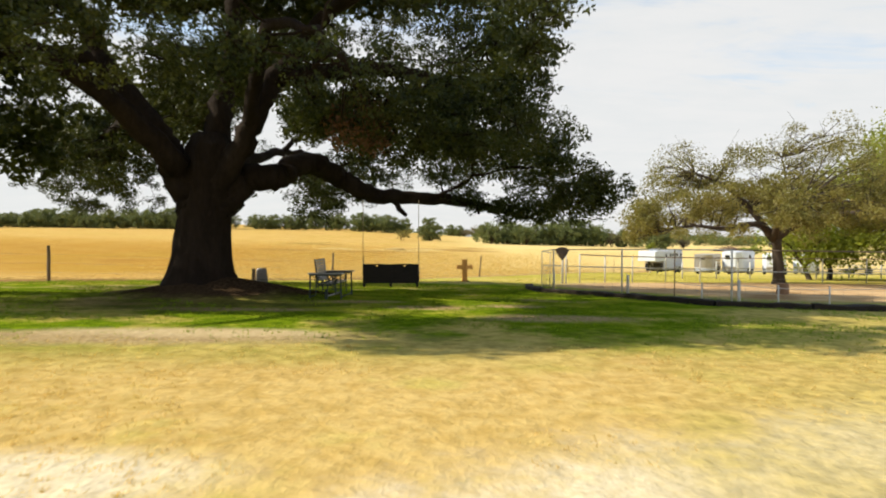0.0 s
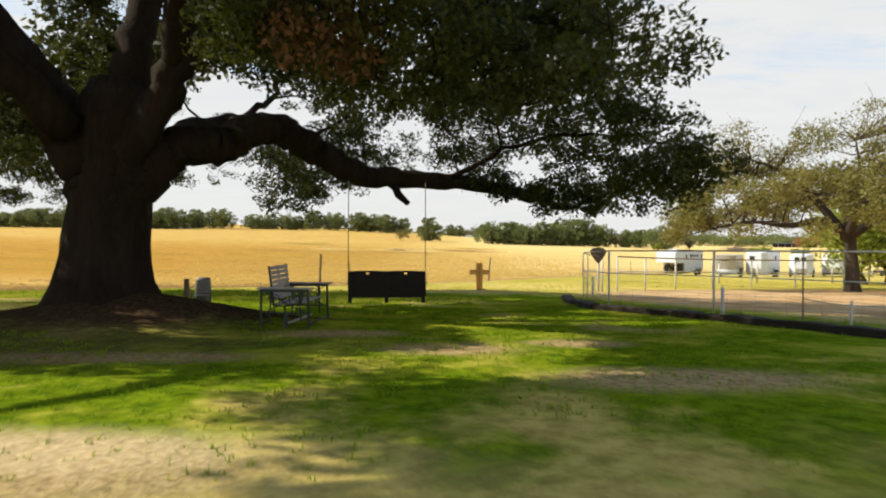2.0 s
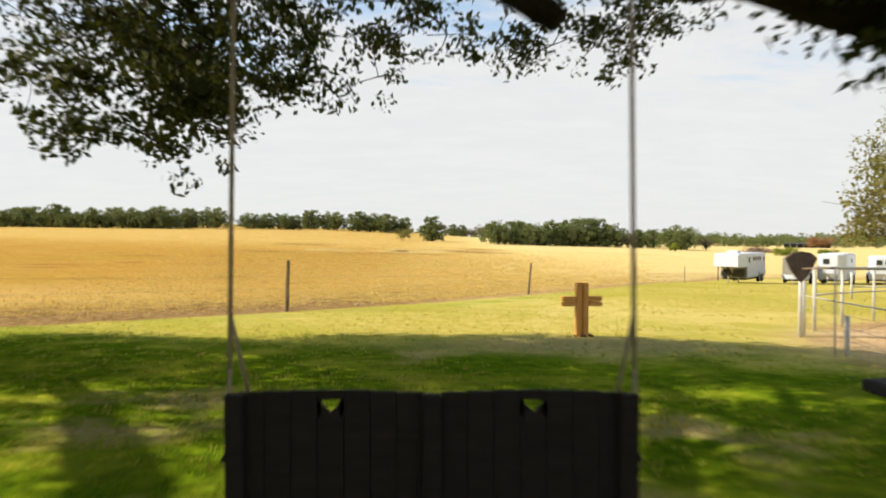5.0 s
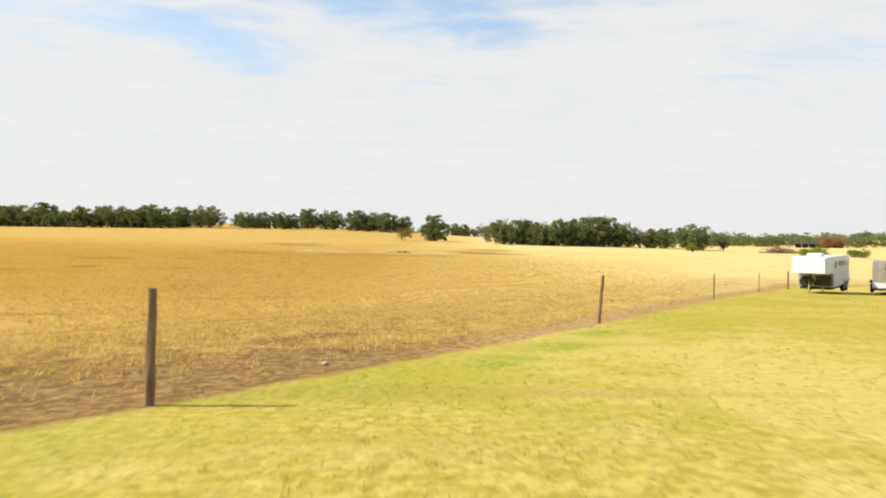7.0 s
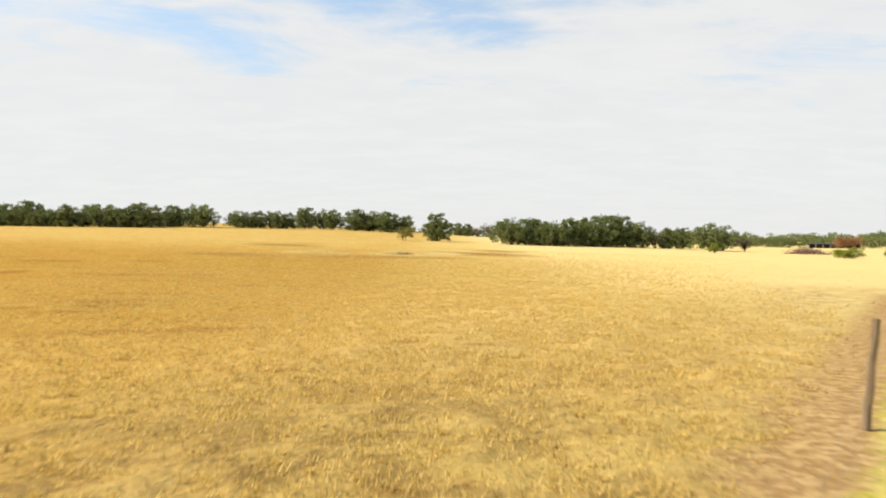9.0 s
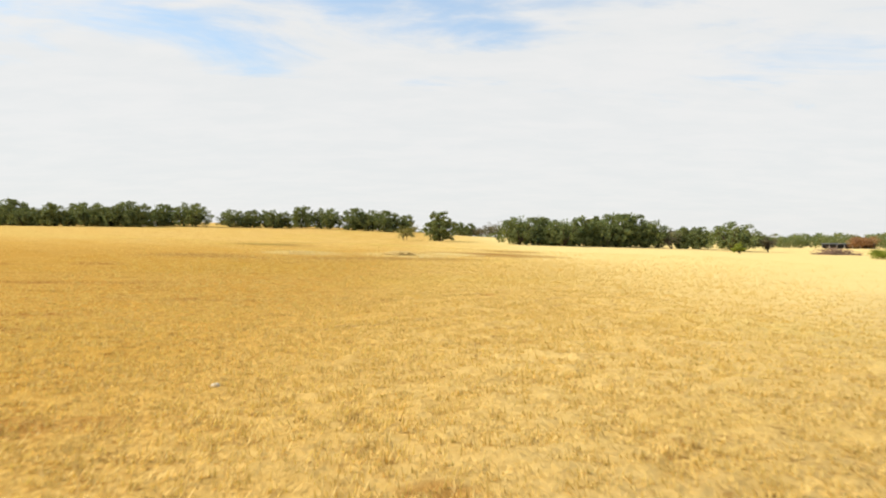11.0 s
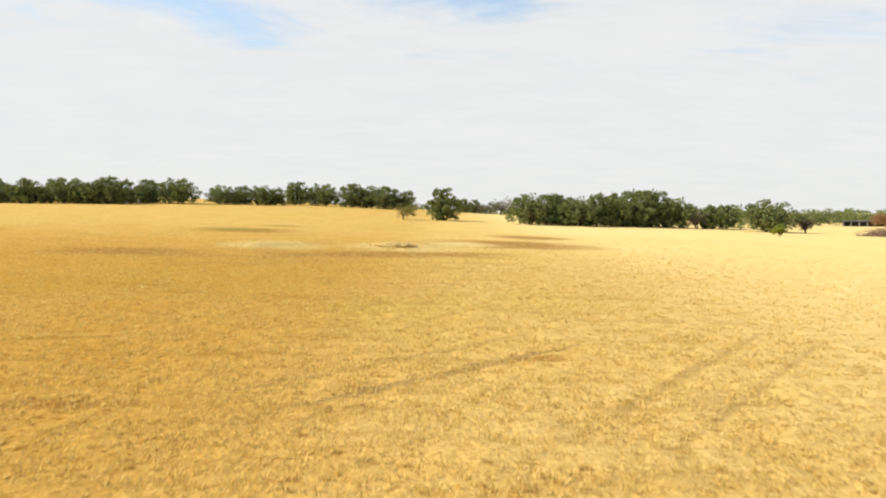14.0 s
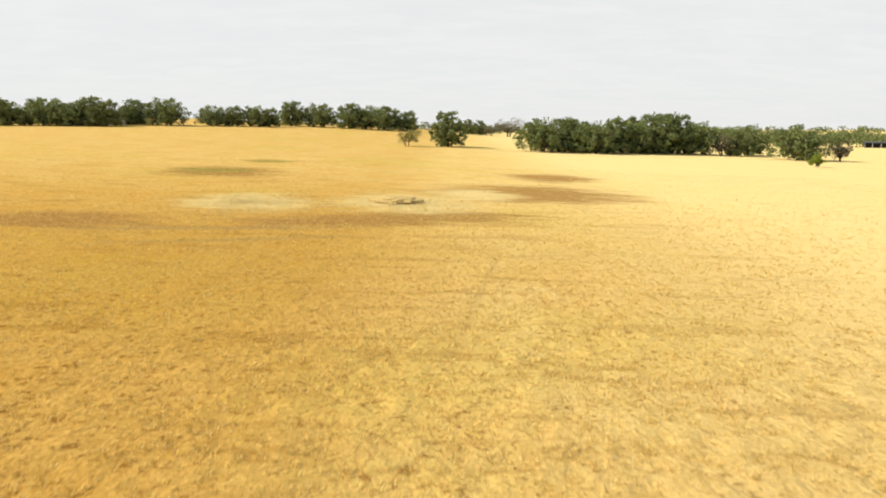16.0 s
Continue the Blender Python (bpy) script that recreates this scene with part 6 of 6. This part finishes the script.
def stock_trailer(x, y, turn):
    """Aluminium stock trailer with a rounded nose."""
    t = empty("stock_trailer", pose(x, y, gzf(x, y), 0, 0, turn) @ Matrix.Scale(1.09, 4), "dull aluminium stock trailer with rounded nose on the grass", "trailer")
    W, L, z0, H = 1.95, 4.6, 0.45, 2.25
    out = [(-W / 2, L), (-W / 2, 0.35)] + [(-W / 2 * math.cos(a), 0.35 - 0.75 * math.sin(a)) for a in np.linspace(0.15, math.pi - 0.15, 9)] + [(W / 2, 0.35), (W / 2, L)]

    def shell(name, za, zb, mat, k=1.0, label=""):
        bm = bmesh.new()
        lo = [bm.verts.new((p[0] * k, p[1] * k if p[1] < 0 else p[1], za)) for p in out]
        hi = [bm.verts.new((p[0] * k, p[1] * k if p[1] < 0 else p[1], zb)) for p in out]
        bm.faces.new(lo)
        bm.faces.new(hi[::-1])
        for i in range(len(out)):
            j = (i + 1) % len(out)
            bm.faces.new((lo[j], lo[i], hi[i], hi[j]))
        bmesh.ops.recalc_face_normals(bm, faces=bm.faces)
        part(name, bm, mat, t, label, bevel=0.02)
    shell("body", 0.85, H, M_ALU)
    shell("skirt", z0, 0.85, M_WHITE, 1.015, "pale lower band of the trailer")
    part("nose_slot", box_bm(0.55, 0.06, 0.11, (0, -0.405, 1.78)), M_GLASS, t, "dark slot window", bevel=0.01)
    for sx in (-1, 1):
        for k in range(3):
            part("side_gap", box_bm(0.03, L - 1.3, 0.10, (sx * (W / 2 + 0.002), L / 2 + 0.4, 1.20 + 0.32 * k)), M_GLASS, t, "dark air gap in the side")
        part("fender", box_bm(0.26, 1.7, 0.12, (sx * (W / 2 + 0.06), 2.7, 0.80)), M_CHASSIS, t, bevel=0.03)
        for k in (0, 1):
            wheel(t, (sx * (W / 2 + 0.02), 2.3 + 0.85 * k, 0.34), 0.34)
    part("chassis", box_bm(W - 0.2, L - 0.2, 0.14, (0, L / 2, 0.38)), M_CHASSIS, t)
    tubes("tongue", [rod((-0.6, 0.0, 0.45), (0, -1.3, 0.48), 0.05, 8), rod((0.6, 0.0, 0.45), (0, -1.3, 0.48), 0.05, 8)], M_CHASSIS, t)
    tubes("jack", [rod((0, -1.2, 0.75), (0, -1.2, 0.02), 0.04, 8)], M_PIPE, t)


def box_trailer(x, y, turn, windows, label, size=1.12, H=2.35, W=1.9, L=4.2, vee=0.5, group=""):
    """White bumper-pull horse trailer with a wedge nose."""
    t = empty("horse_trailer", pose(x, y, gzf(x, y), 0, 0, turn) @ Matrix.Scale(size, 4), label, "trailer")
    z0 = 0.42
    bm = bmesh.new()
    out = [(-W / 2, L), (-W / 2, 0), (-W * 0.28, -vee), (W * 0.28, -vee), (W / 2, 0), (W / 2, L)]
    lo = [bm.verts.new((p[0], p[1], z0)) for p in out]
    hi = [bm.verts.new((p[0], p[1], H)) for p in out]
    bm.faces.new(lo)
    bm.faces.new(hi[::-1])
    for i in range(6):
        j = (i + 1) % 6
        bm.faces.new((lo[j], lo[i], hi[i], hi[j]))
    bmesh.ops.recalc_face_normals(bm, faces=bm.faces)
    part("body", bm, M_WHITE, t, bevel=0.04)
    part("roof", box_bm(W - 0.25, L - 0.3, 0.10, (0, L / 2, H + 0.02)), M_WHITE, t, bevel=0.04)
    for wx, wz, ww, wh in windows:
        part("window", box_bm(ww, 0.05, wh, (wx, -vee - 0.006, wz)), M_GLASS, t, "dark window", bevel=0.008)
    part("nose_panel", box_bm(W * 0.55, 0.04, 0.5, (0, -vee - 0.008, 0.68)), M_ALU, t, "grey tread-plate nose panel", bevel=0.008)
    for sx in (-1, 1):
        part("door", box_bm(0.03, 0.8, 1.6, (sx * (W / 2 + 0.003), 0.8, 1.3)), M_ALU if group else M_WHITE, t, bevel=0.008)
        part("side_window", box_bm(0.03, 0.6, 0.35, (sx * (W / 2 + 0.004), 2.6, 1.85)), M_GLASS, t, "dark window")
        part("fender", box_bm(0.26, 1.7, 0.12, (sx * (W / 2 + 0.06), 2.5, 0.80)), M_WHITE, t, bevel=0.03)
        for k in (0, 1):
            wheel(t, (sx * (W / 2 + 0.02), 2.1 + 0.85 * k, 0.34), 0.34)
    part("chassis", box_bm(W - 0.2, L - 0.2, 0.14, (0, L / 2, 0.36)), M_CHASSIS, t)
    tubes("tongue", [rod((-0.6, 0.0, 0.45), (0, -1.5, 0.48), 0.05, 8), rod((0.6, 0.0, 0.45), (0, -1.5, 0.48), 0.05, 8)], M_CHASSIS, t)
    tubes("jack", [rod((0, -1.35, 0.75), (0, -1.35, 0.02), 0.04, 8)], M_PIPE, t)


gooseneck_trailer(24.5, 80.6, -40)
stock_trailer(30.6, 81.8, -32)
box_trailer(34.2, 82.3, -40, ((-0.25, 1.84, 0.44, 0.40),), "white horse trailer with wedge nose and one small window", 1.2)
box_trailer(39.2, 82.6, -30, ((-0.30, 1.84, 0.42, 0.40), (0.30, 1.84, 0.42, 0.40)), "white horse trailer with two dark nose windows", 1.13, 2.25, 2.0)
box_trailer(43.2, 83.2, -34, ((0.05, 1.95, 0.60, 0.16),), "plain white cargo trailer with one narrow nose window", 1.13, 2.2, 2.05)


def flat_trailer(x, y, turn):
    t = empty("flatbed_trailer", pose(x, y, gzf(x, y), 0, 0, turn), "low dark flatbed trailer with pipe sides", "trailer")
    part("deck", box_bm(2.0, 4.8, 0.10, (0, 2.4, 0.62)), M_CHASSIS, t, bevel=0.01)
    for sx in (-1, 1):
        tubes("side_rail", [rod((sx * 0.98, 0.05, 1.05), (sx * 0.98, 4.75, 1.05), 0.03), *[rod((sx * 0.98, yy, 0.62), (sx * 0.98, yy, 1.05), 0.025) for yy in (0.05, 1.6, 3.2, 4.75)]], M_PIPE, t)
        wheel(t, (sx * 1.05, 2.6, 0.34), 0.34)
        wheel(t, (sx * 1.05, 3.4, 0.34), 0.34)
    tubes("tongue", [rod((-0.6, 0.1, 0.55), (0, -1.3, 0.50), 0.05, 8), rod((0.6, 0.1, 0.55), (0, -1.3, 0.50), 0.05, 8)], M_CHASSIS, t)
    tubes("jack", [rod((0, -1.2, 0.75), (0, -1.2, 0.02), 0.04, 8)], M_PIPE, t)


flat_trailer(47.5, 82.0, -60)
flat_trailer(53.5, 83.0, -55)


# ---- out in the pasture ----
def hay_heap():
    x, y = -9.6, 141.0
    bm = bmesh.new()
    bmesh.ops.create_icosphere(bm, subdivisions=5, radius=1.0)
    for v in bm.verts:
        n = noise.noise(v.co * 2.5) * 0.22 + noise.noise(v.co * 9) * 0.10
        v.co = Vector((v.co.x * 2.0 * (1 + n), v.co.y * 1.6 * (1 + n), max(-0.2, v.co.z) * 0.42 * (1 + n * 1.5)))
    heap = tagged(part("haystack", bm, M_HAY, None, smooth=False), "low loose stack of golden feed hay on trodden ground", "hay")
    heap.matrix_world = pose(x, y, gzf(x, y))
    rng = np.random.default_rng(4)
    n = 9000
    a, u = rng.random(n) * 2 * np.pi, np.sqrt(rng.random(n))
    for name, cx, cy, r, m in (("strewn_hay", -9.0, 141.0, 6.0, 4500), ("strewn_hay", -20.4, 138.3, 5.4, 4500)):
        rr = r * u[:m] ** 1.6 * (1 + 0.3 * np.sin(3 * a[:m] + cx) + 0.2 * np.sin(7 * a[:m]))
        px, py = cx + rr * np.cos(a[:m]), cy + rr * np.sin(a[:m])
        c = np.stack([px, py, gz(px, py) + 0.03 + 0.03 * rng.random(m)], -1)
        w = rng.random(m) * 2 * np.pi
        d = np.stack([np.cos(w), np.sin(w), 0 * w], -1) * 0.12
        e = np.stack([-np.sin(w), np.cos(w), 0 * w], -1) * 0.022
        tagged(new(name, quads_mesh(name, np.stack([c - d, c - e, c + d, c + e], 1), M_STRAW)), "pale hay strewn over the trampled pasture", "hay", kind="stuff")



hay_heap()


def brush_pile():
    x, y = 98.3, 238.0
    g = gzf(x, y)
    p = empty("brush_pile", pose(x, y, g), "reddish brown pile of cut brushwood in the pasture", "brush pile")
    rng = np.random.default_rng(9)
    paths = []
    for _ in range(420):
        a = np.array([rng.normal() * 2.6, rng.normal() * 1.4, 0.1 + 1.7 * rng.random() ** 1.5])
        a[2] *= max(0.15, 1 - (abs(a[0]) / 4.8) ** 2)
        d = rng.normal(size=3) * np.array([1.2, 1.0, 0.45])
        b = a + d
        b[2] = min(max(b[2], 0.02), 2.3)
        paths.append(branch_to(a, b, rng, 0.06, 0.02, 0, 4, 3))
    tubes("sticks", paths, M_BRUSH, p)


brush_pile()


def shed():
    x, y = 224.0, 448.0
    s = empty("open_shed", pose(x, y, gzf(x, y), 0, 0, -24), "low dark tin shed with an open front far off", "shed")
    part("roof", box_bm(26.0, 6.5, 0.25, (0, 0, 2.85), (4, 0, 0)), M_TIN, s)
    part("back_wall", box_bm(25.4, 0.2, 2.5, (0, 2.9, 1.25)), M_TIN, s)
    for sx in (-1, 1):
        part("side_wall", box_bm(0.2, 5.8, 2.4, (sx * 12.6, 0, 1.2)), M_TIN, s)
    for k in range(6):
        part("post", box_bm(0.25, 0.25, 2.5, (-9.5 + 3.8 * k, -2.8, 1.25)), M_PIPE, s)


shed()


def farm_shed():
    x, y = -128.6, 349.0
    b = empty("farm_shed", pose(x, y, gzf(x, y), 0, 0, 8), "low white farm shed between the far oaks", "shed")
    part("wall", box_bm(8.0, 4.0, 2.2, (0, 0, 1.1)), M_WHITE, b)
    bm = bmesh.new()
    ends = [[bm.verts.new((sx * 4.3, py, pz)) for py, pz in ((-2.3, 2.15), (0.0, 2.9), (2.3, 2.15))] for sx in (-1, 1)]
    for f in ((ends[0][0], ends[1][0], ends[1][1], ends[0][1]), (ends[0][1], ends[1][1], ends[1][2], ends[0][2]), ends[0], ends[1], (ends[0][0], ends[0][2], ends[1][2], ends[1][0])):
        bm.faces.new(f)
    bmesh.ops.recalc_face_normals(bm, faces=bm.faces)
    part("roof", bm, M_WHITE, b)
    part("door", box_bm(1.4, 0.08, 1.8, (1.6, -2.02, 0.9)), M_TIN, b)


farm_shed()
